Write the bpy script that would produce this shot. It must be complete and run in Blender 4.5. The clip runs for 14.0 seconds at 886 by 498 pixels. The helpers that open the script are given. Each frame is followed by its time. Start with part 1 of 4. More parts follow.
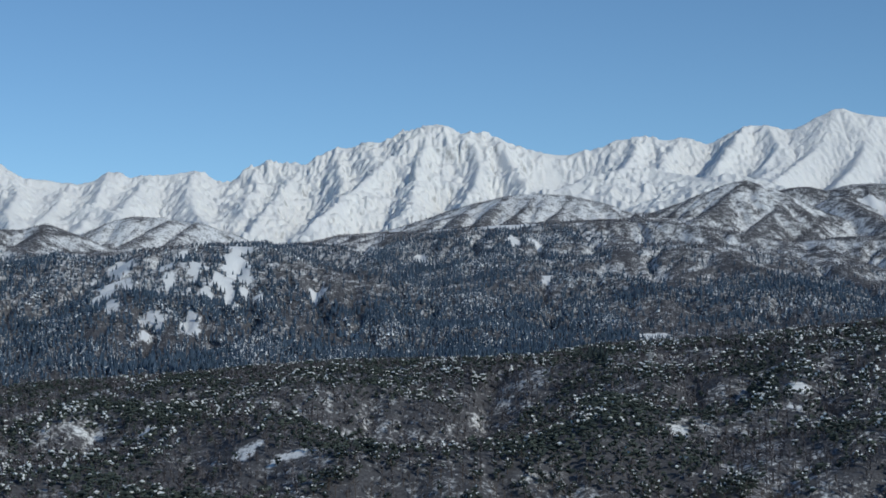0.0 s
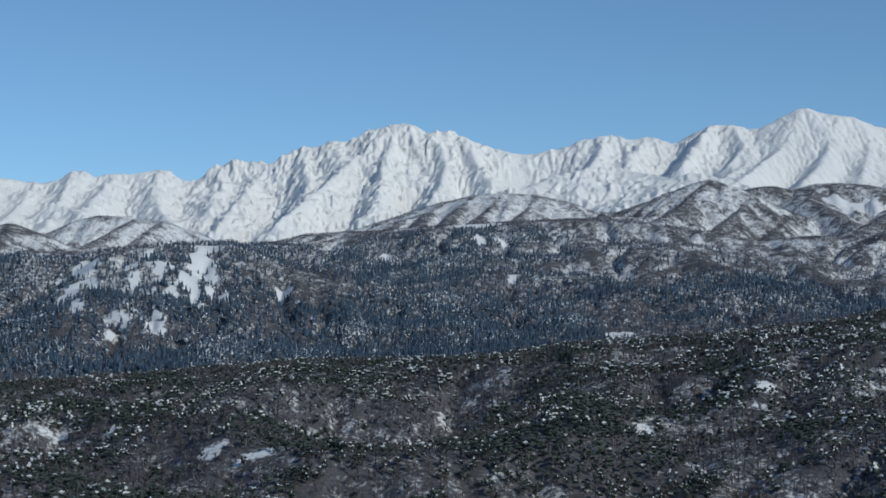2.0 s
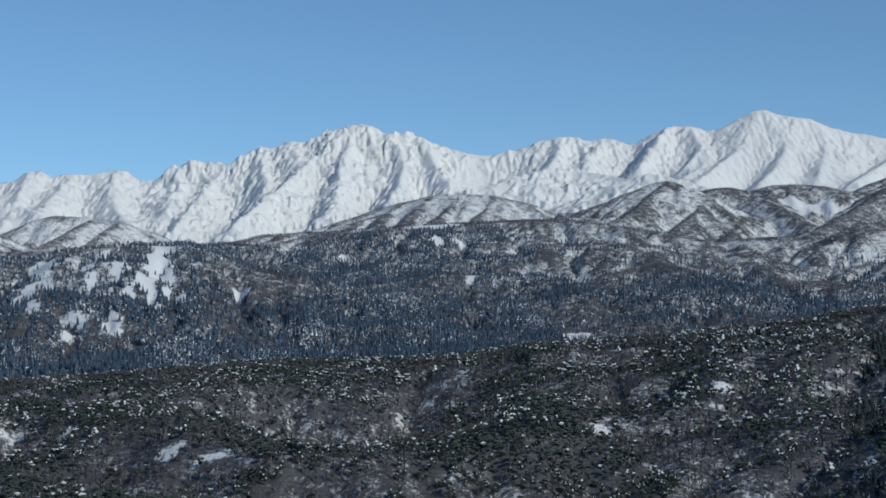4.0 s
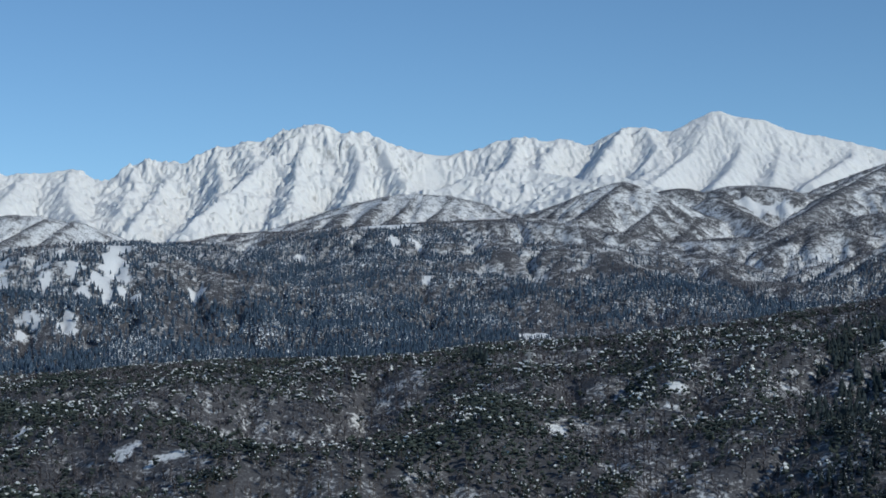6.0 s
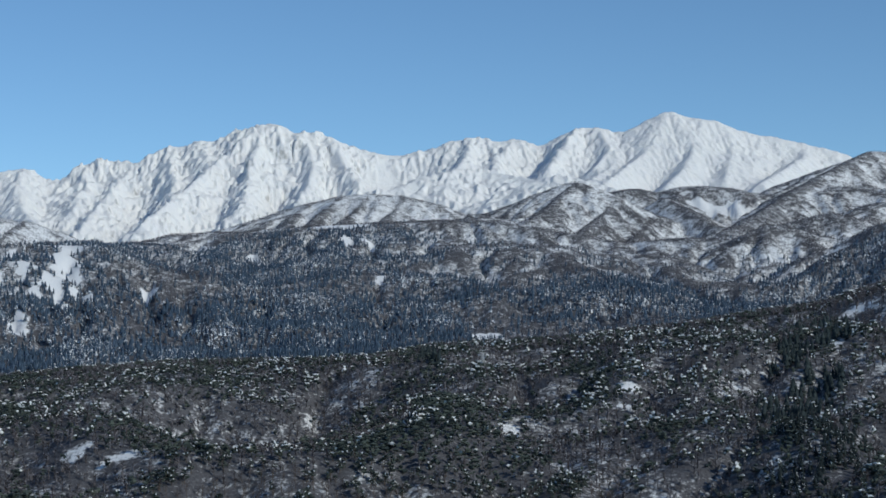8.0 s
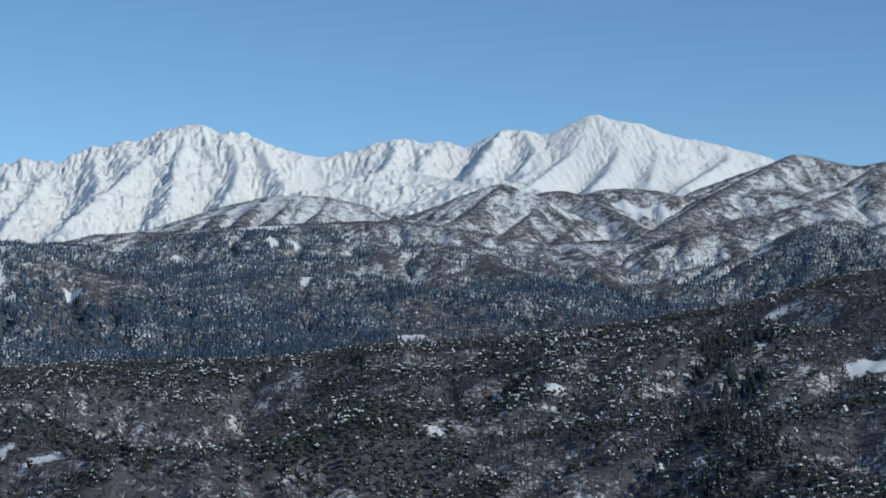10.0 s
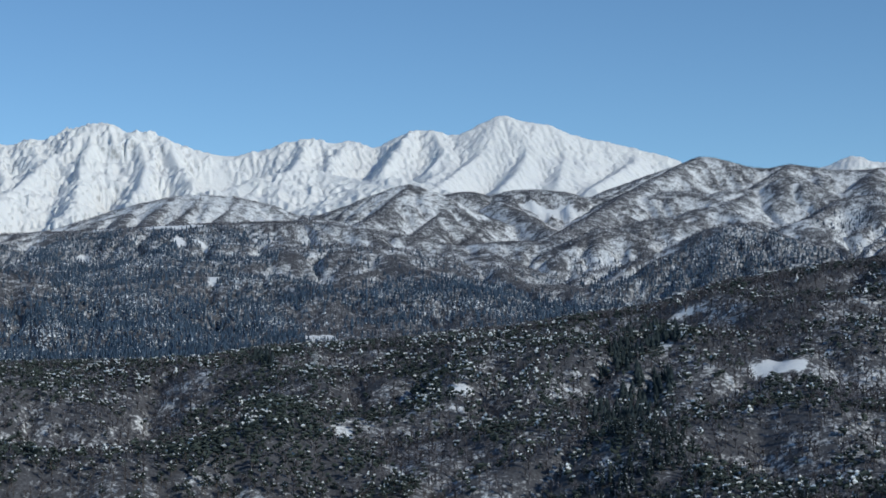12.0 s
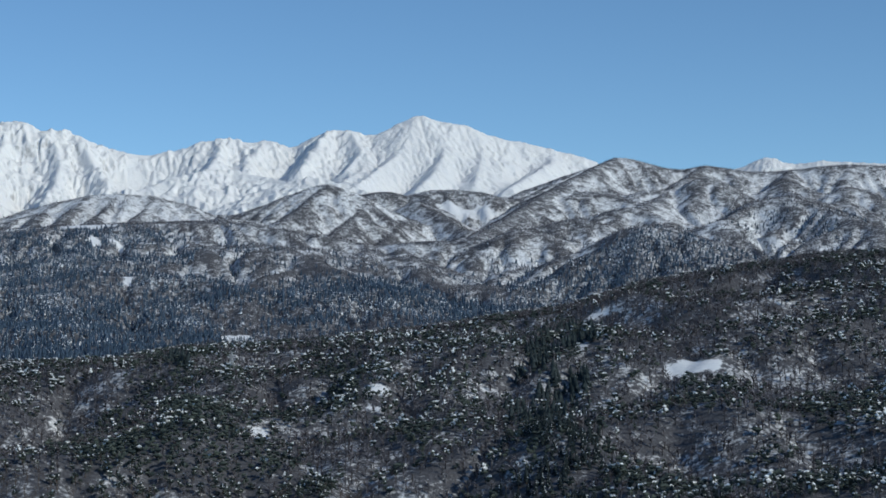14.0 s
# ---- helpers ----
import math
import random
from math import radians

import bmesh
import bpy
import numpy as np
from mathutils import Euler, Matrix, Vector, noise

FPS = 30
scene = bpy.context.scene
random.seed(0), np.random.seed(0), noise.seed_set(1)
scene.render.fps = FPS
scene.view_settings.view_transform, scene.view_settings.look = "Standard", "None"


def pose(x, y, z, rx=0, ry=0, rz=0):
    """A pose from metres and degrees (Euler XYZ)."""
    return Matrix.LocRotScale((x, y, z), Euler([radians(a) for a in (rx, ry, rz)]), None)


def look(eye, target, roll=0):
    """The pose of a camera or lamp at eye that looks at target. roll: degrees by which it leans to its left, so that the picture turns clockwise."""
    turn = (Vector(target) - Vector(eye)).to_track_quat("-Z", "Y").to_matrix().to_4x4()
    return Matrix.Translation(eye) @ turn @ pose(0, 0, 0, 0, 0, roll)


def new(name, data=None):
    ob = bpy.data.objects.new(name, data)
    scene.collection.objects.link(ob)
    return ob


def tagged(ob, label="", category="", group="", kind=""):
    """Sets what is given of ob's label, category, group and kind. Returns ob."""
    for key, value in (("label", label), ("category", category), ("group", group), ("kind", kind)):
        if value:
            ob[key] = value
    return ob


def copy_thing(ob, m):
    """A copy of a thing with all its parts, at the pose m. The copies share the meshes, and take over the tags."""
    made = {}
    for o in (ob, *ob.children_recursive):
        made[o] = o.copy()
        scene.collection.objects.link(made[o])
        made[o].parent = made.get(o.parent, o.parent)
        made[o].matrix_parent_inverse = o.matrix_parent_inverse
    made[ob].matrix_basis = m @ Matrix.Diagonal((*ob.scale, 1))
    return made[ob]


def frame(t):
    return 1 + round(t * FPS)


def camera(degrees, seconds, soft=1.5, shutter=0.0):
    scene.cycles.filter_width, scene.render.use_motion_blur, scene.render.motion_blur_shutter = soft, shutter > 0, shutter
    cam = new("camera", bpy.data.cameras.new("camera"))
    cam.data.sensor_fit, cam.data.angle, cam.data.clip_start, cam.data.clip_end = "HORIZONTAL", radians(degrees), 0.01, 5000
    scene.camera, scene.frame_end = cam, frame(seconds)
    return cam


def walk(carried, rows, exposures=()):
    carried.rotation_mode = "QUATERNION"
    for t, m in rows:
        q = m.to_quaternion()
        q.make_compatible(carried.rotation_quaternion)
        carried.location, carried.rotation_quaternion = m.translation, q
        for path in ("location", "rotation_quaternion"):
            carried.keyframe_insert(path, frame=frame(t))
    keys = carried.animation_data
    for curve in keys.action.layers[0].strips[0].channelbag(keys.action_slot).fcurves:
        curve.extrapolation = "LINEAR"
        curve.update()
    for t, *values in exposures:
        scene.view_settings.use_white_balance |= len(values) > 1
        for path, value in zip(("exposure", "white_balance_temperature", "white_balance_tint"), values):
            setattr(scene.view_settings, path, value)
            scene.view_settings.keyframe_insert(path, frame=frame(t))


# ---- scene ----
# ---- camera: a still tripod head that pans to the right ----
EYE = 100.0
cam = camera(25.83, 14.0, soft=1.65)
# seconds, yaw, pitch, roll in degrees
PAN = [
    (0.0, 0.000, 3.472, 0.386),
    (0.5, -0.214, 3.469, 0.416),
    (1.0, -0.439, 3.467, 0.443),
    (1.5, -0.710, 3.456, 0.425),
    (2.0, -1.008, 3.439, 0.437),
    (2.5, -1.309, 3.438, 0.420),
    (3.0, -1.623, 3.447, 0.448),
    (5.5, -3.226, 3.450, 0.424),
    (6.0, -3.557, 3.448, 0.420),
    (6.5, -3.903, 3.444, 0.451),
    (7.0, -4.239, 3.441, 0.477),
    (9.5, -6.466, 3.460, 0.418),
    (10.0, -7.155, 3.469, 0.420),
    (10.5, -7.845, 3.461, 0.438),
    (11.0, -8.526, 3.460, 0.447),
    (11.5, -9.206, 3.451, 0.423),
    (12.0, -9.881, 3.459, 0.410),
    (12.5, -10.560, 3.460, 0.455),
    (13.0, -11.215, 3.457, 0.424),
    (13.5, -11.809, 3.451, 0.458),
    (14.0, -12.345, 3.445, 0.453),
]
walk(cam, [(t, pose(0, 0, EYE, pitch, 0, yaw) @ pose(0, 0, 0, 90, roll, 0)) for t, yaw, pitch, roll in PAN],
     exposures=[(0, -0.06, 5800, -1.5), (14, 0.12, 5750, -1.5)])

# ---- world and sun ----
SUN_AZIMUTH, SUN_HEIGHT = 133.0, 30.0     # degrees clockwise from straight ahead; degrees above the horizon
world = bpy.data.worlds.new("winter_sky")
world.use_nodes = True
scene.world = world
wn, wl = world.node_tree.nodes, world.node_tree.links
sky = wn.new("ShaderNodeTexSky")
sky.sky_type, sky.sun_disc = "NISHITA", False
sky.sun_elevation, sky.sun_rotation = radians(SUN_HEIGHT), radians(SUN_AZIMUTH)
sky.altitude, sky.air_density, sky.dust_density, sky.ozone_density = 3000, 1.0, 0.0, 3.0
wl.new(sky.outputs[0], wn["Background"].inputs[0])
wn["Background"].inputs[1].default_value = 0.094
sun = new("sun", bpy.data.lights.new("sun", "SUN"))
sun.data.energy, sun.data.angle, sun.data.color = 2.42, radians(0.5), (1.0, 0.875, 0.745)
sa, sh = radians(SUN_AZIMUTH), radians(SUN_HEIGHT)
sun.matrix_world = look((math.sin(sa) * math.cos(sh) * 900, math.cos(sa) * math.cos(sh) * 900, 900 * math.sin(sh) + 300), (0, 0, 300))


# ---- materials ----
def material(name, rough=0.9):
    m = bpy.data.materials.new(name)
    m.use_nodes = True
    n, l = m.node_tree.nodes, m.node_tree.links
    n["Principled BSDF"].inputs["Roughness"].default_value = rough
    n["Principled BSDF"].inputs["Specular IOR Level"].default_value = 0.15
    return m, n, l, n["Principled BSDF"]


def node(n, kind, **values):
    made = n.new("ShaderNode" + kind)
    for key, value in values.items():
        made.inputs[key].default_value = value
    return made


def noise_of(n, l, scale, detail=4.0, rough=0.55, stretch=None):
    co = n.new("ShaderNodeTexCoord")
    tex = node(n, "TexNoise", Scale=scale, Detail=detail, Roughness=rough)
    if stretch:
        mp = n.new("ShaderNodeMapping")
        mp.inputs["Scale"].default_value = stretch
        l.new(co.outputs["Object"], mp.inputs[0])
        l.new(mp.outputs[0], tex.inputs["Vector"])
    else:
        l.new(co.outputs["Object"], tex.inputs["Vector"])
    return tex.outputs["Fac"]


def ramp(n, l, fac, *stops):
    r = n.new("ShaderNodeValToRGB")
    while len(r.color_ramp.elements) < len(stops):
        r.color_ramp.elements.new(0.5)
    for e, (pos, col) in zip(r.color_ramp.elements, stops):
        e.position = pos
        e.color = (*col, 1) if len(col) == 3 else (col[0],) * 3 + (1,)
    l.new(fac, r.inputs[0])
    return r.outputs[0]


def math_of(n, l, op, a, b=None, c=None):
    m = n.new("ShaderNodeMath")
    m.operation = op
    for i, v in enumerate((a, b, c)):
        if v is None:
            continue
        if isinstance(v, (int, float)):
            m.inputs[i].default_value = v
        else:
            l.new(v, m.inputs[i])
    return m.outputs[0]


def mix(n, l, fac, a, b):
    m = n.new("ShaderNodeMix")
    m.data_type = "RGBA"
    for sock, v in ((m.inputs[0], fac), (m.inputs[6], a), (m.inputs[7], b)):
        if isinstance(v, tuple):
            sock.default_value = (*v, 1)
        elif isinstance(v, (int, float)):
            sock.default_value = v
        else:
            l.new(v, sock)
    return m.outputs[2]


def bump(n, l, height, strength, distance, bsdf):
    b = node(n, "Bump", Strength=strength, Distance=distance)
    l.new(height, b.inputs["Height"])
    l.new(b.outputs[0], bsdf.inputs["Normal"])


def normal_z(n, l):
    g = n.new("ShaderNodeNewGeometry")
    s = n.new("ShaderNodeSeparateXYZ")
    l.new(g.outputs["Normal"], s.inputs[0])
    return s.outputs[2]


def island(n):
    return n.new("ShaderNodeNewGeometry").outputs["Random Per Island"]


def snowy_rock():
    m, n, l, b = material("alpine_snow_and_rock", 0.75)
    big = noise_of(n, l, 0.02, 6, 0.6)
    fine = noise_of(n, l, 0.13, 6, 0.65, (1, 1, 0.35))
    nz = normal_z(n, l)
    bare = math_of(n, l, "ADD", math_of(n, l, "MULTIPLY", nz, 0.9), math_of(n, l, "MULTIPLY", fine, 0.6))
    bare = math_of(n, l, "ADD", bare, math_of(n, l, "MULTIPLY", big, 0.25))
    rock = ramp(n, l, bare, (0.68, (1.0,)), (0.84, (0.0,)))
    rock = math_of(n, l, "MULTIPLY", rock, 0.6)
    snow = ramp(n, l, big, (0.3, (0.79, 0.785, 0.79)), (0.7, (0.86, 0.85, 0.83)))
    stone = ramp(n, l, fine, (0.35, (0.16, 0.155, 0.155)), (0.65, (0.36, 0.35, 0.34)))
    l.new(mix(n, l, rock, snow, stone), b.inputs["Base Color"])
    bump(n, l, noise_of(n, l, 0.09, 5.0, 0.65, (1, 1, 0.5)), 0.4, 9.0, b)
    return m


def winter_ground():
    m, n, l, b = material("snowy_forest_floor", 0.9)
    big = noise_of(n, l, 0.02, 5, 0.6)
    fine = noise_of(n, l, 0.45, 5, 0.7)
    litter = ramp(n, l, noise_of(n, l, 0.6, 4, 0.6), (0.3, (0.054, 0.054, 0.060)), (0.7, (0.138, 0.136, 0.148)))
    snow = ramp(n, l, fine, (0.3, (0.74, 0.75, 0.78)), (0.7, (0.86, 0.86, 0.86)))
    a = n.new("ShaderNodeAttribute")
    a.attribute_name = "snow_cover"
    cover = math_of(n, l, "ADD", a.outputs["Fac"], math_of(n, l, "MULTIPLY", math_of(n, l, "SUBTRACT", fine, 0.5), 2.3))
    cover = math_of(n, l, "ADD", cover, math_of(n, l, "MULTIPLY", math_of(n, l, "SUBTRACT", big, 0.5), 0.8))
    patch = noise_of(n, l, 0.1, 3, 0.6)
    cover = math_of(n, l, "ADD", cover, math_of(n, l, "MULTIPLY", math_of(n, l, "SUBTRACT", patch, 0.52), 1.6))
    l.new(mix(n, l, ramp(n, l, cover, (0.25, (0.0,)), (0.8, (1.0,))), litter, snow), b.inputs["Base Color"])
    bump(n, l, fine, 0.6, 1.0, b)
    return m


def foliage(name, dark, light, snow_from=None, snow_scale=0.5, between=None):
    m, n, l, b = material(name, 0.85)
    colour = ramp(n, l, island(n), (0.0, dark), *(((0.55, between),) if between else ()), (1.0, light))
    if snow_from is not None:
        fine = noise_of(n, l, snow_scale, 3, 0.6)
        wide = math_of(n, l, "MULTIPLY", math_of(n, l, "SUBTRACT", noise_of(n, l, 0.012, 3, 0.6), 0.5), 1.1)
        up = math_of(n, l, "ADD", math_of(n, l, "ADD", normal_z(n, l), wide), math_of(n, l, "MULTIPLY", math_of(n, l, "SUBTRACT", fine, 0.5), 1.6))
        colour = mix(n, l, ramp(n, l, up, (snow_from, (0.0,)), (snow_from + 0.12, (1.0,))), colour, (0.82, 0.83, 0.85))
    l.new(colour, b.inputs["Base Color"])
    return m


def plain(name, colour, rough=0.8):
    m, n, l, b = material(name, rough)
    f = noise_of(n, l, 1.5, 4)
    l.new(ramp(n, l, f, (0.3, tuple(c * 0.8 for c in colour)), (0.7, colour)), b.inputs["Base Color"])
    return m


M_ALPINE, M_GROUND = snowy_rock(), winter_ground()
# cedars: blue distance haze is mixed into the needle colour, under real frost
M_CEDAR = foliage("haze_blue_frosted_cedar", (0.032, 0.052, 0.080), (0.085, 0.122, 0.178), 0.47, 0.8)
M_PINE = foliage("dark_pine_needles", (0.031, 0.041, 0.042), (0.085, 0.100, 0.084), 1.15, 0.5)
M_FIR = foliage("dark_fir_needles", (0.020, 0.029, 0.032), (0.050, 0.063, 0.065))
# far twigs: base colour lifted to stand in for the haze of distance
M_FAR_TWIG = foliage("haze_paled_far_twigs", (0.076, 0.072, 0.080), (0.192, 0.182, 0.198))
M_TWIG = foliage("bare_winter_twigs", (0.052, 0.047, 0.051), (0.27, 0.263, 0.29), between=(0.116, 0.105, 0.112))
M_BARK = plain("grey_bark", (0.14, 0.11, 0.09))
M_SNOW = plain("fresh_snow", (0.86, 0.87, 0.88), 0.7)
M_STEEL = plain("galvanised_steel", (0.45, 0.46, 0.47), 0.5)

# ---- the lie of the land: ridge crests in metres, each with its flank's slope and its rounding ----
RIDGES = []


def ridge(name, slope, rounding, crest):
    RIDGES.append((name, slope, rounding, crest))


ridge("range_west", 0.85, 3, [(-1086, 4284, 583), (-1038, 4293, 594), (-989, 4302, 558), (-945, 4308, 530), (-879, 4319, 524), (-822, 4327, 507), (-777, 4332, 527), (-746, 4335, 543), (-703, 4339, 528), (-653, 4343, 535), (-618, 4346, 538), (-558, 4350, 547), (-527, 4351, 534), (-492, 4352, 512)])
ridge("jagged_peak", 0.9, 2, [(-492, 4352, 512), (-463, 4352, 527), (-428, 4351, 554), (-387, 4351, 568), (-359, 4350, 561), (-310, 4350, 556), (-261, 4349, 587), (-237, 4347, 591), (-212, 4344, 584), (-168, 4342, 602), (-157, 4339, 594), (-104, 4337, 619), (-63, 4334, 632), (-47, 4330, 627), (-29, 4327, 642), (-3, 4323, 646), (23, 4319, 637), (40, 4315, 623), (63, 4311, 625), (126, 4306, 614), (160, 4301, 593), (186, 4296, 576)])
ridge("saddle_ridge", 0.85, 3, [(186, 4296, 576), (216, 4298, 577), (257, 4299, 572), (297, 4300, 572), (350, 4299, 585), (388, 4299, 600), (439, 4298, 608), (502, 4294, 603), (546, 4292, 607), (577, 4291, 592), (604, 4291, 595), (634, 4290, 613), (678, 4287, 632), (703, 4286, 634), (740, 4283, 629), (765, 4282, 618)])
ridge("white_dome", 0.7, 6, [(765, 4282, 618), (815, 4279, 630), (841, 4281, 652), (872, 4281, 667), (892, 4283, 670), (917, 4284, 661), (923, 4289, 660), (987, 4281, 648), (1039, 4276, 627), (1090, 4269, 612), (1142, 4262, 604), (1187, 4256, 593), (1232, 4250, 583), (1271, 4245, 570), (1300, 4243, 557), (1410, 4214, 538), (1533, 4177, 540)])
ridge("far_white", 0.6, 4, [(1599, 4206, 547), (1647, 4188, 559), (1666, 4180, 568), (1684, 4173, 574), (1701, 4166, 567), (1717, 4160, 557), (1754, 4144, 556), (1790, 4129, 563), (1825, 4114, 561), (1925, 4067, 553), (2006, 4028, 548)])
ridge("left_hill", 0.5, 4, [(-773, 3054, 315), (-705, 3070, 323), (-671, 3078, 320), (-635, 3085, 330), (-593, 3094, 312), (-540, 3103, 292)])
ridge("blue_hill", 0.55, 5, [(-680, 3494, 334), (-642, 3502, 347), (-597, 3510, 370), (-566, 3515, 377), (-529, 3520, 375), (-483, 3527, 370), (-437, 3533, 361), (-400, 3537, 350), (-372, 3540, 335)])
ridge("mid_ridge", 0.4, 4, [(-141, 3347, 329), (-102, 3348, 335), (-43, 3350, 348), (16, 3350, 369), (65, 3349, 381), (134, 3347, 393), (213, 3343, 392), (261, 3340, 384), (300, 3337, 368), (348, 3332, 358)])
ridge("mid_spur_a", 0.55, 3, [(57, 3345, 372), (39, 3262, 353), (23, 3180, 334)])
ridge("mid_spur_b", 0.55, 3, [(116, 3343, 391), (95, 3282, 369), (74, 3221, 348), (60, 3159, 334)])
ridge("mid_spur_c", 0.55, 3, [(165, 3341, 392), (146, 3280, 372), (124, 3219, 350), (109, 3158, 336)])
ridge("mid_spur_d", 0.55, 3, [(223, 3333, 386), (202, 3254, 363), (180, 3175, 342)])
ridge("blue_spur_a", 0.55, 3, [(-490, 3481, 366), (-509, 3406, 345), (-531, 3330, 321), (-540, 3255, 305)])
ridge("blue_spur_b", 0.55, 3, [(-446, 3497, 363), (-457, 3407, 340), (-467, 3317, 316)])
ridge("brown_peak", 0.55, 3, [(273, 3138, 333), (337, 3132, 347), (382, 3127, 362), (427, 3121, 379), (463, 3116, 391), (490, 3112, 394), (491, 3112, 393), (525, 3106, 384), (580, 3096, 359), (625, 3087, 337)])
ridge("brown_spur_a", 0.6, 3, [(491, 3112, 394), (456, 3046, 370), (411, 2952, 335), (366, 2877, 307), (317, 2812, 286)])
ridge("brown_spur_b", 0.6, 3, [(560, 3090, 368), (516, 2996, 339), (475, 2912, 311), (427, 2828, 279)])
ridge("brown_spur_c", 0.6, 3, [(623, 3078, 337), (579, 2995, 317), (545, 2909, 294), (501, 2816, 262)])
ridge("back_brown", 0.5, 3, [(567, 3352, 398), (606, 3345, 407), (636, 3340, 408), (665, 3334, 400), (704, 3326, 410), (743, 3318, 411), (792, 3306, 406), (826, 3298, 396), (840, 3295, 389)])
ridge("brown_left_knob", 0.5, 4, [(274, 2887, 299), (304, 2844, 309), (332, 2800, 308), (367, 2756, 295), (392, 2671, 261)])
ridge("brown_low_right", 0.5, 4, [(491, 2807, 270), (529, 2780, 278), (563, 2743, 281), (601, 2724, 282), (642, 2684, 270), (671, 2636, 253)])
ridge("right_big", 0.5, 4, [(817, 3506, 363), (869, 3494, 398), (920, 3480, 427), (992, 3461, 453), (1052, 3443, 470), (1083, 3433, 483), (1103, 3427, 482), (1132, 3417, 472), (1152, 3411, 464), (1201, 3394, 458), (1241, 3380, 464), (1270, 3369, 460), (1308, 3354, 454), (1384, 3323, 453), (1431, 3303, 459), (1478, 3283, 462), (1540, 3254, 458), (1605, 3222, 453)])
ridge("right_spur_a", 0.5, 4, [(1083, 3433, 484), (989, 3305, 444), (890, 3178, 400), (805, 3045, 360), (724, 2911, 321), (667, 2822, 297)])
ridge("right_spur_b", 0.5, 4, [(1241, 3379, 465), (1142, 3256, 421), (1064, 3124, 383), (957, 2949, 344), (847, 2774, 304)])
ridge("right_spur_c", 0.5, 4, [(1384, 3323, 454), (1289, 3146, 407), (1266, 2993, 369), (1159, 2875, 349), (1029, 2711, 309)])
ridge("right_knobs", 0.45, 6, [(765, 2673, 279), (731, 2703, 291), (702, 2690, 287)])
ridge("right_knob_b", 0.45, 6, [(1004, 2667, 310), (1087, 2742, 346), (1134, 2723, 349), (1160, 2658, 329), (1162, 2547, 302), (1169, 2489, 286)])
ridge("right_knob_c", 0.45, 6, [(841, 2618, 292), (879, 2606, 300), (892, 2548, 288)])
ridge("plateau", 0.22, 12, [(-244, 2739, 275), (-195, 2843, 287), (-159, 2946, 305), (-82, 2999, 312), (-21, 2950, 313), (65, 2899, 315), (141, 2897, 318), (234, 2891, 321), (290, 2936, 327)])
ridge("plateau_step_a", 0.42, 5, [(-47, 2840, 300), (-6, 2848, 305), (44, 2856, 308), (95, 2862, 312), (129, 2869, 312), (159, 2876, 307)])
ridge("plateau_step_b", 0.4, 5, [(-81, 2699, 262), (-45, 2705, 272), (2, 2710, 278), (30, 2715, 272), (54, 2719, 258)])
ridge("plateau_step_c", 0.4, 5, [(115, 2738, 281), (147, 2746, 285), (188, 2754, 286), (221, 2761, 285), (254, 2768, 277)])
ridge("plateau_step_d", 0.45, 5, [(228, 2841, 307), (249, 2839, 316), (269, 2837, 312), (294, 2835, 301)])
ridge("right_knob_d", 0.5, 5, [(784, 2437, 279), (805, 2430, 284), (833, 2421, 281), (850, 2415, 269)])
ridge("clearing_hill", 0.4, 15, [(-577, 2278, 223), (-526, 2290, 228), (-488, 2299, 233), (-462, 2304, 242), (-436, 2309, 237), (-396, 2316, 237), (-370, 2321, 244), (-337, 2326, 250), (-303, 2330, 252), (-263, 2335, 254), (-229, 2339, 253), (-215, 2340, 255), (-188, 2342, 244), (-154, 2345, 229), (-99, 2348, 216)])
ridge("clearing_spur", 0.35, 12, [(-263, 2335, 254), (-294, 2211, 217), (-322, 2095, 181), (-342, 2001, 154)])
ridge("mid_hump", 0.25, 15, [(206, 2642, 252), (255, 2587, 256), (315, 2581, 263), (345, 2476, 238), (371, 2321, 205)])
ridge("fore_ridge", 0.2, 18, [(-362, 1435, 85), (-331, 1443, 88), (-291, 1453, 93), (-250, 1461, 95), (-195, 1470, 98), (-132, 1478, 104), (-72, 1483, 107), (-15, 1485, 108), (32, 1486, 107), (76, 1485, 110), (119, 1483, 118), (171, 1478, 120), (222, 1472, 123), (264, 1466, 128), (297, 1461, 131), (300, 1461, 131), (325, 1456, 134), (368, 1447, 141), (410, 1436, 146), (431, 1430, 153), (465, 1421, 164), (502, 1409, 170), (535, 1398, 176), (575, 1382, 181), (594, 1375, 185), (614, 1367, 186), (640, 1356, 186), (667, 1343, 186)])
ridge("range_spur_a", 1.0, 2, [(-29, 4330, 642), (-66, 4289, 605), (-103, 4239, 565), (-161, 4127, 504), (-215, 3994, 445), (-263, 3841, 387)])
ridge("range_spur_b", 1.0, 2, [(-310, 4339, 554), (-336, 4267, 516), (-351, 4215, 490), (-375, 4083, 435), (-390, 3931, 386)])
ridge("range_spur_c", 1.1, 2, [(-237, 4344, 590), (-228, 4244, 535), (-217, 4164, 490), (-230, 4043, 437)])
ridge("range_spur_d", 1.0, 3, [(63, 4310, 625), (82, 4179, 539), (65, 4059, 478), (42, 3900, 423)])
ridge("range_spur_e", 1.0, 3, [(-29, 4320, 639), (-47, 4200, 554), (-58, 4080, 481), (-78, 3899, 401)])
ridge("range_spur_f", 1.0, 3, [(126, 4298, 613), (150, 4187, 539), (175, 4056, 477)])
ridge("range_spur_g", 0.9, 3, [(-168, 4327, 601), (-147, 4227, 545), (-167, 4117, 479)])
ridge("range_bench", 0.6, 8, [(168, 3896, 440), (216, 3944, 455), (266, 3991, 475), (316, 4028, 495), (364, 4044, 508), (426, 4068, 515), (493, 4030, 501), (552, 3942, 478)])
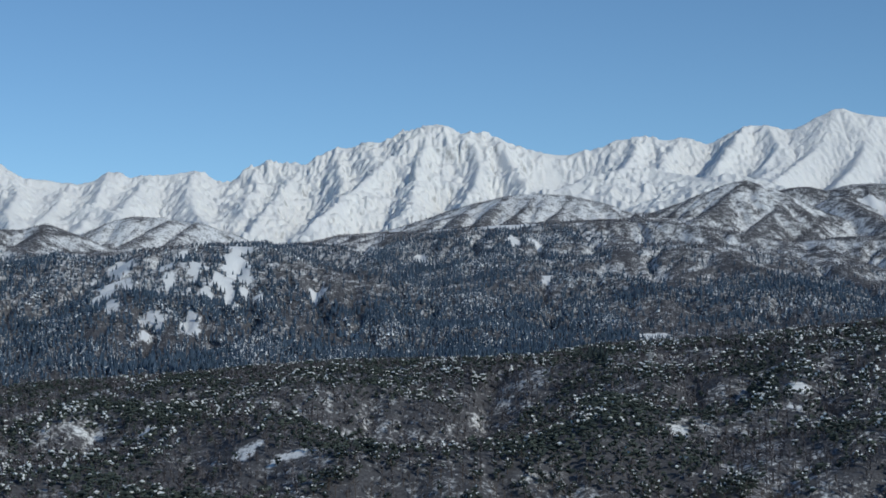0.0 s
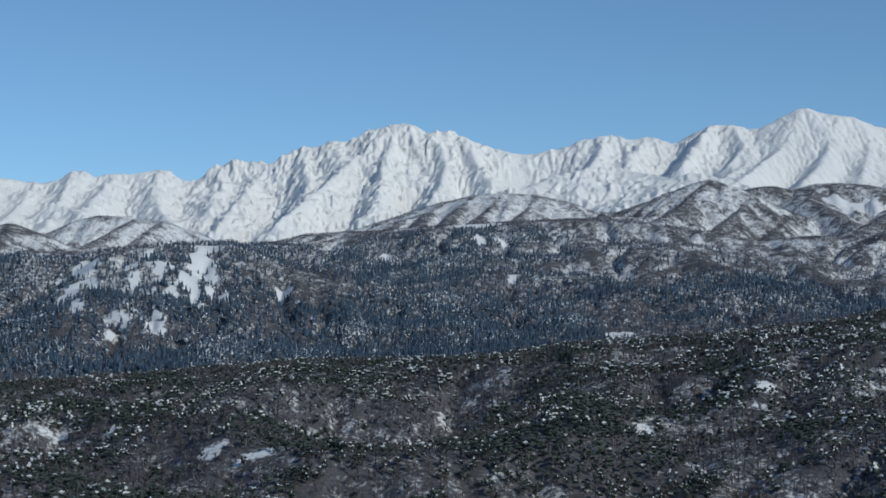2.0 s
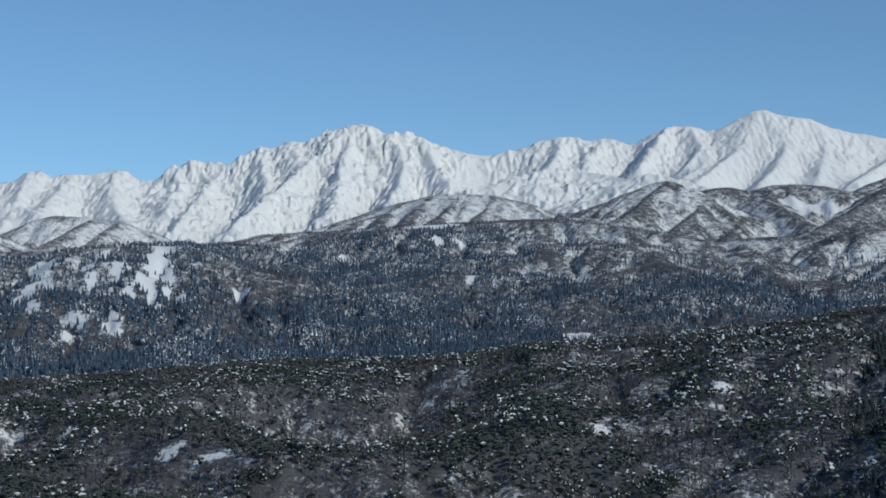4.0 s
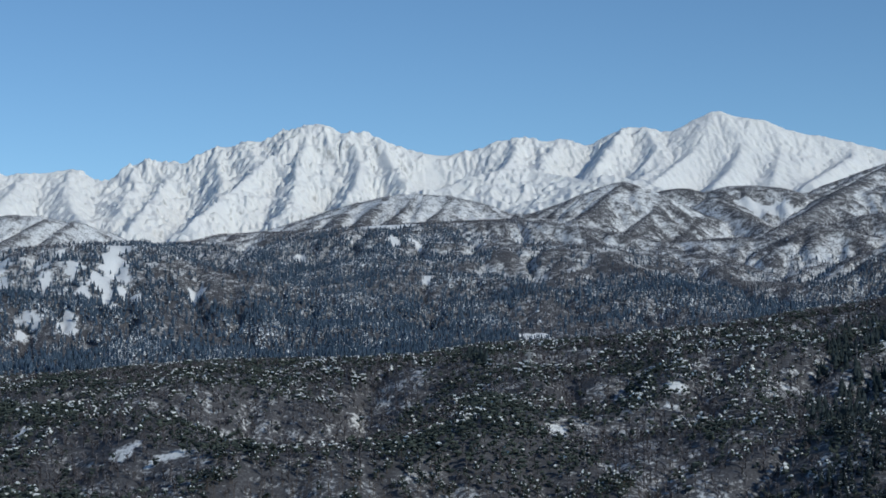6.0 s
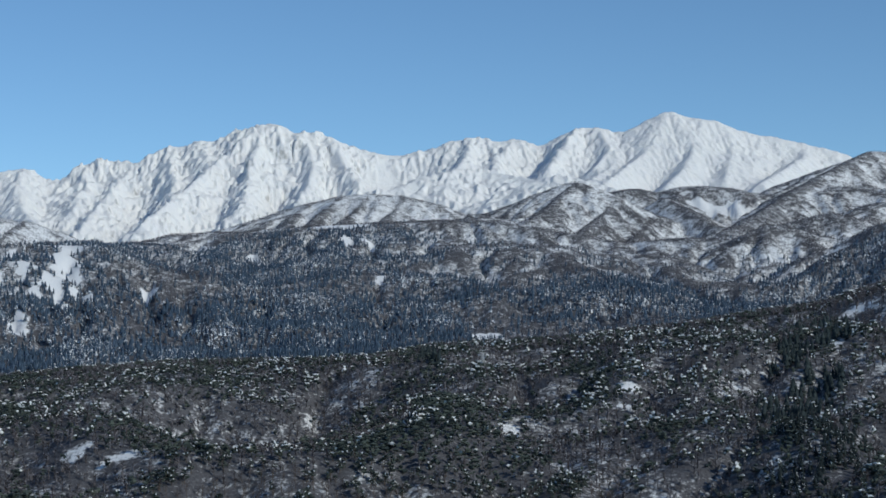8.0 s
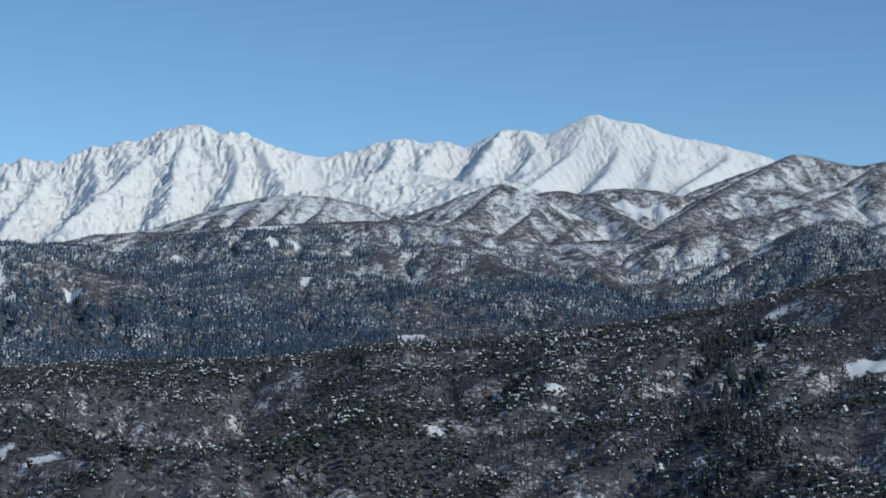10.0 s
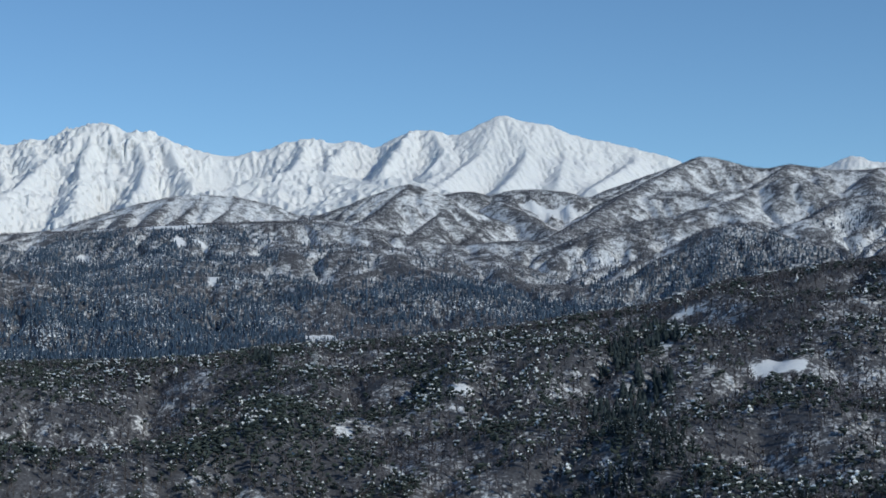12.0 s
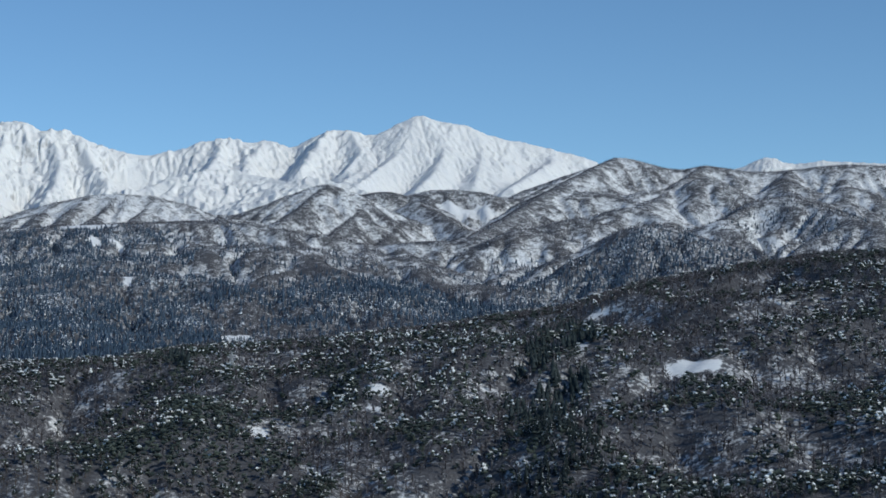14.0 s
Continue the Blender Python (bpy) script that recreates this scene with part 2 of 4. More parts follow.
ridge("range_spur_h", 0.9, 3, [(438, 4288, 607), (416, 4199, 557), (380, 4082, 515), (343, 3935, 459)])
ridge("range_spur_i", 0.9, 3, [(535, 4297, 609), (486, 4202, 556), (453, 4075, 506), (408, 3929, 451)])
ridge("dome_spur_a", 0.9, 3, [(816, 4283, 621), (760, 4192, 578), (713, 4068, 521), (641, 3928, 475)])
ridge("dome_spur_b", 0.9, 3, [(861, 4213, 605), (798, 4123, 559), (728, 4015, 510), (670, 3893, 468)])
ridge("dome_spur_c", 0.9, 3, [(673, 4277, 633), (634, 4192, 580), (580, 4079, 520)])
ridge("dome_spur_d", 0.9, 3, [(723, 4269, 633), (731, 4166, 571), (678, 4064, 520)])
ridge("dome_spur_e", 0.8, 4, [(957, 4264, 651), (920, 4160, 583), (868, 4028, 519), (802, 3898, 468)])
ridge("dome_spur_f", 0.8, 4, [(1024, 4269, 630), (993, 4132, 556), (939, 3971, 488)])
ridge("dome_spur_g", 0.8, 4, [(1089, 4263, 611), (1046, 4140, 545), (976, 3972, 476)])
ridge("dome_spur_h", 0.8, 4, [(1187, 4258, 591), (1166, 4170, 557), (1098, 4054, 522), (989, 3876, 468)])
ridge("front_snow_hill", 0.5, 10, [(442, 3825, 436), (489, 3839, 458), (535, 3843, 475), (569, 3838, 480), (612, 3821, 467), (663, 3782, 448)])
ridge("west_spur_a", 0.9, 3, [(-749, 4336, 543), (-752, 4213, 486), (-743, 4063, 430), (-733, 3881, 382)])
ridge("west_spur_b", 0.9, 3, [(-559, 4344, 546), (-567, 4262, 502), (-526, 4086, 431), (-476, 3921, 388)])
ridge("west_spur_c", 0.9, 3, [(-653, 4341, 535), (-672, 4217, 488), (-678, 4115, 450), (-675, 3943, 403)])
ridge("west_spur_d", 0.9, 3, [(-758, 4080, 447), (-712, 4058, 438), (-661, 3945, 409)])
ridge("west_spur_e", 0.9, 3, [(-835, 4320, 515), (-836, 4167, 458), (-830, 3913, 392)])
ridge("west_spur_f", 0.9, 3, [(-964, 4303, 544), (-918, 4150, 475), (-903, 3979, 425), (-852, 3806, 383)])
ridge("west_spur_g", 0.9, 3, [(-428, 4349, 554), (-410, 4250, 499), (-426, 4108, 438)])
ridge("knoll_a", 0.5, 6, [(257, 2547, 244), (274, 2565, 256), (301, 2572, 261), (333, 2558, 257), (350, 2516, 240), (362, 2453, 218)])
ridge("knoll_b", 0.5, 6, [(394, 2610, 241), (428, 2625, 249), (459, 2620, 251), (476, 2587, 240), (485, 2534, 219)])
ridge("knoll_c", 0.55, 4, [(660, 3233, 383), (676, 3148, 357), (691, 3043, 327), (697, 2969, 309)])
ridge("knoll_d", 0.5, 5, [(669, 2657, 284), (697, 2670, 295), (721, 2664, 293), (733, 2619, 272), (730, 2547, 243)])
ridge("knoll_e", 0.45, 6, [(753, 2800, 306), (804, 2807, 320), (828, 2800, 320), (841, 2755, 294)])
ridge("knoll_f", 0.5, 5, [(1120, 3136, 385), (1144, 3159, 410), (1164, 3173, 425), (1177, 3147, 409), (1181, 3082, 374)])
ridge("knoll_g", 0.5, 5, [(1113, 2808, 347), (1140, 2829, 357), (1168, 2828, 360), (1188, 2809, 356), (1184, 2735, 319)])
ridge("knoll_h", 0.5, 5, [(1223, 2827, 335), (1248, 2838, 350), (1268, 2840, 354), (1287, 2798, 335), (1276, 2715, 306)])
ridge("knoll_i", 0.5, 6, [(1090, 2579, 275), (1116, 2601, 290), (1147, 2609, 303), (1169, 2599, 301), (1176, 2541, 277)])
ridge("knoll_j", 0.5, 5, [(1044, 3183, 398), (1075, 3183, 403), (1088, 3147, 386), (1098, 3091, 364)])
ridge("knoll_k", 0.5, 5, [(1307, 3139, 414), (1326, 3109, 399), (1319, 3047, 372)])
ridge("knoll_l", 0.5, 5, [(1337, 3017, 377), (1366, 3037, 398), (1383, 3029, 393), (1387, 2972, 369)])
ridge("knoll_m", 0.5, 5, [(895, 3124, 381), (940, 3142, 393), (977, 3131, 390), (992, 3085, 372), (999, 3019, 348)])
ridge("knoll_n", 0.5, 5, [(882, 2888, 331), (916, 2909, 345), (950, 2898, 347), (967, 2840, 328)])
ridge("left_spur_a", 0.5, 4, [(-681, 2819, 281), (-656, 2856, 288), (-613, 2814, 272), (-569, 2741, 256)])
ridge("left_spur_b", 0.5, 4, [(-635, 3085, 330), (-627, 2954, 294), (-613, 2814, 260)])
ridge("fore_a", 0.35, 5, [(102, 1186, 90), (112, 1195, 94), (120, 1194, 98), (129, 1183, 94)])
ridge("fore_b", 0.35, 5, [(129, 1102, 82), (144, 1111, 85), (153, 1104, 82), (159, 1088, 79)])
ridge("fore_c", 0.35, 5, [(189, 1094, 85), (201, 1102, 92), (208, 1095, 88), (210, 1080, 82)])
ridge("fore_d", 0.3, 6, [(37, 1259, 100), (54, 1239, 94), (66, 1208, 87), (75, 1178, 81)])
ridge("fore_e", 0.35, 5, [(386, 1126, 101), (405, 1129, 105), (414, 1105, 100), (418, 1050, 88)])
ridge("fore_f", 0.35, 5, [(394, 1343, 139), (411, 1349, 143), (424, 1334, 138), (440, 1276, 125)])
ridge("fore_g", 0.3, 6, [(298, 1317, 120), (335, 1318, 125), (365, 1321, 129), (372, 1287, 121)])
ridge("fore_h", 0.3, 6, [(437, 1117, 100), (456, 1099, 97), (463, 1074, 91), (464, 1030, 84)])
ridge("fore_i", 0.3, 6, [(37, 859, 47), (59, 928, 54), (72, 967, 58), (89, 996, 63)])
ridge("fore_j", 0.3, 8, [(250, 823, 60), (281, 845, 67), (308, 846, 69), (328, 806, 62)])
ridge("fore_k", 0.3, 6, [(-247, 1000, 66), (-224, 1016, 68), (-206, 1030, 70), (-186, 1033, 70), (-165, 1017, 66)])
ridge("fore_l", 0.3, 6, [(-133, 920, 59), (-116, 938, 61), (-101, 945, 63), (-84, 941, 61), (-58, 918, 57)])
ridge("fore_m", 0.3, 6, [(-81, 1127, 75), (-55, 1139, 77), (-29, 1140, 76), (-2, 1110, 70), (17, 1090, 67)])
ridge("fore_n", 0.25, 8, [(127, 952, 68), (157, 967, 72), (187, 972, 73), (207, 927, 66)])
ridge("fore_o", 0.25, 8, [(529, 1296, 133), (555, 1307, 139), (574, 1299, 141), (594, 1268, 132)])


def lattice(x, y, seed):
    """Smooth value noise from -1 to 1, one unit to a cell."""
    xi, yi = np.floor(x).astype(np.int64), np.floor(y).astype(np.int64)
    u, v = x - xi, y - yi
    u, v = u * u * u * (u * (u * 6 - 15) + 10), v * v * v * (v * (v * 6 - 15) + 10)

    def corner(i, j):
        h = ((i * 374761393 + j * 668265263 + seed * 974634533) & 0xFFFFFFFF).astype(np.uint64)
        h = ((h ^ (h >> np.uint64(13))) * np.uint64(1274126177)) & np.uint64(0xFFFFFFFF)
        h = ((h ^ (h >> np.uint64(16))) * np.uint64(2246822519)) & np.uint64(0xFFFFFFFF)
        return ((h >> np.uint64(8)) & np.uint64(0xFFFF)).astype(np.float64) / 32767.5 - 1
    top = corner(xi, yi) * (1 - u) + corner(xi + 1, yi) * u
    low = corner(xi, yi + 1) * (1 - u) + corner(xi + 1, yi + 1) * u
    return top * (1 - v) + low * v


def fractal(x, y, size, octaves, seed, ridged=False):
    total, amp, weight = 0.0, 1.0, 0.0
    for k in range(octaves):
        s = 2.0 ** k / size
        f = lattice(x * s + 17.3 * k, y * s - 9.1 * k, seed + k)
        total = total + amp * ((1 - 2 * np.abs(f)) if ridged else f)
        weight += amp
        amp *= 0.5
    return total / weight


def ridge_profile(x, y, crest, slope, rounding):
    best, below = np.full(x.shape, -1e9), np.zeros(x.shape)
    for (ax, ay, az), (bx, by, bz) in zip(crest, crest[1:]):
        dx, dy = bx - ax, by - ay
        f = np.clip(((x - ax) * dx + (y - ay) * dy) / max(dx * dx + dy * dy, 1e-6), 0, 1)
        d = np.hypot(x - ax - f * dx, y - ay - f * dy)
        drop = slope * (np.sqrt(d * d + rounding * rounding) - rounding)
        h = az + f * (bz - az) - drop
        below = np.where(h > best, drop, below)
        best = np.maximum(best, h)
    return best, below


CELL = 6.0
gx, gy = np.arange(-1500, 2500, CELL), np.arange(480, 4950, CELL)
X, Y = np.meshgrid(gx, gy)
RAD = np.hypot(X, Y)


def valley_floor(r):
    return np.interp(r, [0, 500, 760, 1100, 1500, 1650, 1900, 2300, 2700, 3100, 3600, 4800], [20, 25, 42, 62, 78, 76, 104, 168, 234, 272, 300, 330])


Z = valley_floor(RAD) + 9 * fractal(X, Y, 260, 4, 3) * np.clip(RAD / 1800, 0.8, 1.6)
PIN = np.full(X.shape, -1e9)
bend = 60 * fractal(X, Y, 300, 3, 13)
RUGGED = np.where(RAD > 3600, np.interp(np.degrees(np.arctan2(X, Y)), [-15, -7.5, -6, 2.5, 4, 9, 10.5, 18], [0.5, 0.5, 1, 1, 0.8, 0.65, 0.28, 0.28]), 1.0)
WOBBLE = RUGGED * (np.where(RAD > 3600, 22, 12) * fractal(X + bend, Y - bend, 210, 4, 11) + np.where(RAD > 3600, 18, 8) * fractal(X - bend, Y + bend, 120, 3, 17, True))
for name, slope, rounding, crest in RIDGES:
    reach = 260 / slope
    i0, i1 = np.searchsorted(gx, [min(c[0] for c in crest) - reach, max(c[0] for c in crest) + reach])
    j0, j1 = np.searchsorted(gy, [min(c[1] for c in crest) - reach, max(c[1] for c in crest) + reach])
    part_of = np.s_[j0:j1, i0:i1]
    xs, ys, zs = X[part_of], Y[part_of], Z[part_of]
    p, below = ridge_profile(xs, ys, crest, slope, rounding)
    if slope > 0.3:
        PIN[part_of] = np.maximum(PIN[part_of], p - np.where(np.hypot(xs, ys) < 3640, 0.4, 0.3) * below - 1.0)
    p = p + WOBBLE[part_of] * np.clip(below / 60, 0, 1) * min(slope, 0.9)
    k = 8.0
    Z[part_of] = np.maximum(zs, p) + 0.5 * k * np.log1p(np.exp(-np.abs(zs - p) / k))
Z += (RAD > 2500) * np.clip((Z - PIN) / 15, 0.1, 1) * (6 * fractal(X, Y, 90, 4, 23) + np.where(RAD < 3640, 9, 4) * (fractal(X + 0.4 * bend, Y - 0.4 * bend, 150, 4, 37, True) - 0.15))
Z += np.interp(RAD, [600, 900, 1300, 1460, 1600, 1800, 2200, 2800], [18, 30, 27, 7, 4, 16, 16, 6]) * (1 - 0.65 * np.clip((RAD - 2350) / 150, 0, 1) * np.clip((X - 120) / 120, 0, 1)) * (fractal(X + 0.5 * bend, Y + 0.3 * bend, 150, 4, 31, True) - 0.1)


# running water carves spurs and gullies
def carve(z, cell, turns, strength, spared, pin, soften):
    """Lowers z along the lines where water gathers; strength and soften may vary from place to place."""
    rows, cols = z.shape
    index = np.arange(z.size).reshape(z.shape)
    area = np.ones(z.size)
    pad_index = np.pad(index, 1, mode="edge")
    steps = [(a, b) for a in (-1, 0, 1) for b in (-1, 0, 1) if a or b]
    for turn in range(turns):
        pad = np.pad(z, 1, mode="edge")
        steep, to = np.zeros(z.shape), index.copy()
        for a, b in steps:
            s = (z - pad[1 + a:rows + 1 + a, 1 + b:cols + 1 + b]) / (cell * math.hypot(a, b))
            more = s > steep
            steep[more] = s[more]
            to[more] = pad_index[1 + a:rows + 1 + a, 1 + b:cols + 1 + b][more]
        flat = to.ravel()
        weight = np.where(flat == index.ravel(), 0.0, 1.0)
        for again in range(4):
            area = 1 + np.bincount(flat, weights=area * weight, minlength=z.size)
        cut = strength * np.sqrt(np.maximum(area.reshape(z.shape) - spared, 0)) * np.minimum(steep, 1.5)
        z = np.maximum(z - np.minimum(cut, 0.67 * cell), np.minimum(z, z.ravel()[flat].reshape(z.shape) + 0.02))
        if turn % 4 == 3:
            pad = np.pad(z, 1, mode="edge")
            mean = (pad[:-2, 1:-1] + pad[2:, 1:-1] + pad[1:-1, :-2] + pad[1:-1, 2:]) / 4
            z = z + (mean - z) * soften
        z = np.maximum(z, pin)
    return z


hard = np.interp(RAD, [1350, 1500, 1700, 2600, 3000, 3600, 4800], [0.9, 0.2, 0.9, 1.0, 0.75, 0.6, 0.45])
Z = carve(Z, CELL, 70, 0.11 * hard, 5, PIN, np.interp(RAD, [1400, 2300, 2600, 3700], [0.3, 0.3, 0.14, 0.12]))


def under_crest(z, name, r0, r1, trees):
    """No knoll between r0 and r1 stands, with its trees, above the line of sight to the crest behind it."""
    crest = next(c for n, s, w, c in RIDGES if n == name)
    az = np.degrees(np.arctan2([c[0] for c in crest], [c[1] for c in crest]))
    rise = np.array([(c[2] - EYE) / math.hypot(c[0], c[1]) for c in crest])
    order = np.argsort(az)
    here = np.degrees(np.arctan2(X, Y))
    top = EYE + np.interp(here, az[order], rise[order]) * RAD - trees
    held = top - 3 * np.log1p(np.exp(np.clip((top - z) / 3, -60, 60)))
    use = (RAD > r0) & (RAD < r1) & (here > az.min()) & (here < az.max())
    return np.where(use, held, z)


Z = under_crest(Z, "fore_ridge", 900, 1640, 5.5)
Z = under_crest(Z, "clearing_hill", 1700, 2460, 7.0)
Z = under_crest(Z, "plateau", 2460, 3020, 5.0)

# steep snowy banks on the near slopes: x, y, half width and rise of the face that looks towards the lookout
BANKS = [
    (-183, 957, 8, 3.0), (-139, 944, 6, 3.3), (-89, 868, 7, 5.6), (-69, 853, 8.5, 4.2), (19, 1126, 4.2, 5.6), (8, 1104, 4.0, 1.8), (109, 1073, 7, 4.0),
    (138, 1024, 8.5, 4.0), (176, 964, 7, 5.7), (42, 1207, 4, 4.4), (107, 916, 4.5, 3.0), (97, 1066, 5, 3.8), (168, 937, 4.5, 3.0), (357, 1168, 6.5, 2.0),
    (347, 1138, 5.5, 2.4), (358, 944, 4, 1.6), (366, 938, 5, 1.6), (298, 1003, 5, 5.5),
]


def bank_frame(x, y, bank):
    """How far a place lies beside the middle of a bank, and behind its foot."""
    r = math.hypot(bank[0], bank[1])
    ux, uy = bank[0] / r, bank[1] / r
    return (x - bank[0]) * uy - (y - bank[1]) * ux, (x - bank[0]) * ux + (y - bank[1]) * uy


for bank in BANKS:
    beside, behind = bank_frame(X, Y, bank)
    step = np.clip((behind + 8) / 16, 0, 1)
    Z += 0.3 * bank[3] * step * step * (3 - 2 * step) * np.exp(-(beside / (1.5 * bank[2] + 6)) ** 4 - (np.maximum(behind - 8, 0) / 40) ** 2)

# a dell in front of the open snowfield
SNOWFIELD = [(342, 956, 12.5, 8)]
toward, aside = (X * 347 + Y * 955) / 1016 - 1016, (X * 955 - Y * 347) / 1016
Z = Z - 6 * np.exp(-(aside / 26) ** 2 - ((toward + 24) / 17) ** 2) + 3.5 * np.exp(-((aside + 3) / 15) ** 2 - ((toward - 3) / 12) ** 2)


def drift(z, times, share):
    """Snow fills the hollows and leaves the ridges sharp."""
    for again in range(times):
        pad = np.pad(z, 1, mode="edge")
        mean = (pad[:-2, 1:-1] + pad[2:, 1:-1] + pad[1:-1, :-2] + pad[1:-1, 2:] + pad[:-2, :-2] + pad[2:, 2:] + pad[:-2, 2:] + pad[2:, :-2]) / 8
        z = z + share * np.maximum(mean - z, 0)
    return z


high = RAD > 3640
Z = np.where(high, drift(Z, 18, 0.6), Z)


def sampled(grid, x0, y0, cell, x, y):
    fx, fy = (x - x0) / cell, (y - y0) / cell
    i, j = np.clip(np.floor(fx).astype(int), 0, grid.shape[1] - 2), np.clip(np.floor(fy).astype(int), 0, grid.shape[0] - 2)
    u, v = np.clip(fx - i, 0, 1), np.clip(fy - j, 0, 1)
    return (grid[j, i] * (1 - u) + grid[j, i + 1] * u) * (1 - v) + (grid[j + 1, i] * (1 - u) + grid[j + 1, i + 1] * u) * v


# the snow range once more, on a finer grid
FINE = 3.5
fx0, fy0 = -1300.0, 3380.0
XF, YF = np.meshgrid(np.arange(fx0, 2250, FINE), np.arange(fy0, 4640, FINE))
AZF = np.degrees(np.arctan2(XF, YF))
SMOOTHNESS = np.interp(AZF, [-15, -7, -6, 2, 4, 9, 10.5, 17, 18.5], [0.6, 0.6, 1.2, 1.2, 0.85, 0.75, 0.32, 0.32, 0.5])
wx, wy = XF + 10 * fractal(XF, YF, 60, 2, 91), YF + 10 * fractal(XF, YF, 60, 2, 92)
ZF = sampled(Z, gx[0], gy[0], CELL, XF, YF)
PF = sampled(PIN, gx[0], gy[0], CELL, XF, YF)
ZF = ZF + SMOOTHNESS * (9 * fractal(wx, wy, 64, 3, 61, True) + 6 * fractal(wx, wy, 26, 2, 65, True) + 6 * fractal(wx, wy, 13, 2, 67, True) - 6)
ZF = carve(ZF, FINE, 40, 0.06 * SMOOTHNESS, 1, PF - 0.3, 0.0)
ZF = drift(ZF, 1, 0.5)


def height(x, y):
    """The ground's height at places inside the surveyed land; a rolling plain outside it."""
    z = sampled(Z, gx[0], gy[0], CELL, x, y)
    far = np.clip((np.hypot(x, y) - 3650) / 60, 0, 1)
    z = z + (sampled(ZF, fx0, fy0, FINE, x, y) - z) * far * np.clip((4620 - y) / 40, 0, 1)
    r, a = np.hypot(x, y), np.degrees(np.arctan2(x, y))
    out = np.maximum(np.maximum(-15.5 - a, a - 28) / 25, np.maximum((560 - r) / 60, 0))
    w = np.clip(out, 0, 1)
    w = w * w * (3 - 2 * w)
    plain_z = np.interp(r, [0, 600, 5000], [18, 25, 60]) + 14 * fractal(x, y, 500, 4, 51)
    return z * (1 - w) + plain_z * w


# ---- ground ----
def mesh_object(name, verts, faces, mats, parent=None, smooth=False, slots=None):
    me = bpy.data.meshes.new(name)
    nf, k = faces.shape
    me.vertices.add(len(verts))
    me.vertices.foreach_set("co", np.ascontiguousarray(verts, dtype=np.float32).ravel())
    me.loops.add(nf * k)
    me.loops.foreach_set("vertex_index", np.ascontiguousarray(faces, dtype=np.int32).ravel())
    me.polygons.add(nf)
    me.polygons.foreach_set("loop_start", np.arange(0, nf * k, k, dtype=np.int32))
    for m in mats:
        me.materials.append(m)
    if slots is not None:
        me.polygons.foreach_set("material_index", np.ascontiguousarray(slots, dtype=np.int32))
    me.update(calc_edges=True)
    me.polygons.foreach_set("use_smooth", np.full(nf, smooth))
    ob = new(name, me)
    ob.parent = parent
    return ob


def fan_sheet(name, azimuths, radii, mat, rough_fn=None, closed=False):
    a, r = np.meshgrid(np.radians(azimuths), radii)
    x, y = r * np.sin(a), r * np.cos(a)
    z = height(x, y)
    if rough_fn:
        z = z + rough_fn(x, y)
    n, m = a.shape
    verts = np.stack([x, y, z], -1).reshape(-1, 3)
    right = (np.arange(m) + 1) % m
    i0 = np.arange(n - 1)[:, None] * m + np.arange(m)[None]
    i1 = np.arange(n - 1)[:, None] * m + right[None]
    if not closed:
        i0, i1 = i0[:, :-1], i1[:, :-1]
    faces = np.stack([i0, i1, i1 + m, i0 + m], -1).reshape(-1, 4)
    ob = mesh_object(name, verts, faces, [mat], smooth=True)
    return ob, verts


FAR_EDGE = 3720.0
azimuths = np.concatenate([np.arange(-15, 27.5, 0.1), np.arange(27.5, 345, 4.5)])
radii = np.concatenate([[0.0, 100, 250, 400, 560, 700], np.arange(760, 1560, 6), np.arange(1560, 2600, 9), np.arange(2600, FAR_EDGE, 5), [FAR_EDGE]])
ground, gv = fan_sheet("ground", azimuths, radii, M_GROUND, closed=True)
tagged(ground, "snow-covered rolling hill ground under winter woods", "ground", kind="structure")

outer, ov = fan_sheet("ground", np.arange(27.5, 346, 4.5), np.array([FAR_EDGE, 4100.0, 4500.0, 4950.0]), M_GROUND)
tagged(outer, "snowy rolling plain reaching the horizon", "ground", kind="structure")
# open snow in the woods: x, y, half width across and half depth along the line of sight from the lookout
HILL_CLEARINGS = [
    (-246, 2304, 30, 40), (-241, 2219, 9, 50), (-248, 2152, 13, 22), (-259, 2114, 6, 16), (-271, 2185, 12, 28), (-231, 2210, 8, 30), (-373, 2225, 14, 35),
    (-368, 2124, 13, 55), (-352, 2135, 8, 32), (-346, 2015, 8, 35), (-371, 2067, 5, 28), (-402, 2222, 6, 14), (-301, 1975, 10, 22), (-297, 1925, 6, 16),
    (-289, 1961, 7, 18), (-259, 1971, 8, 30), (-230, 2097, 6, 36), (-221, 2139, 4, 20), (-203, 2114, 6, 25), (-143, 2193, 9, 20), (-314, 2188, 6, 18),
    (-304, 2141, 7, 16), (-299, 2240, 8, 16),
]
PLATEAU_FIELDS = [
    (11, 2904, 34, 60), (95, 2854, 34, 60), (98, 2672, 8, 24), (132, 2681, 14, 18), (169, 2645, 8, 14), (-32, 2620, 5, 16),
    (128, 2365, 4, 22), (219, 2008, 14, 16),
]
REAR_FIELDS = [
    (749, 3232, 40, 26), (466, 2508, 18, 92), (298, 2389, 39, 52), (703, 2602, 35, 40), (1071, 2704, 26, 20), (825, 2701, 14, 14), (830, 2457, 5, 9),
    (808, 2477, 17, 42), (1051, 2594, 18, 9), (1096, 2483, 20, 12), (834, 2389, 8, 40), (646, 2515, 10, 56),
]
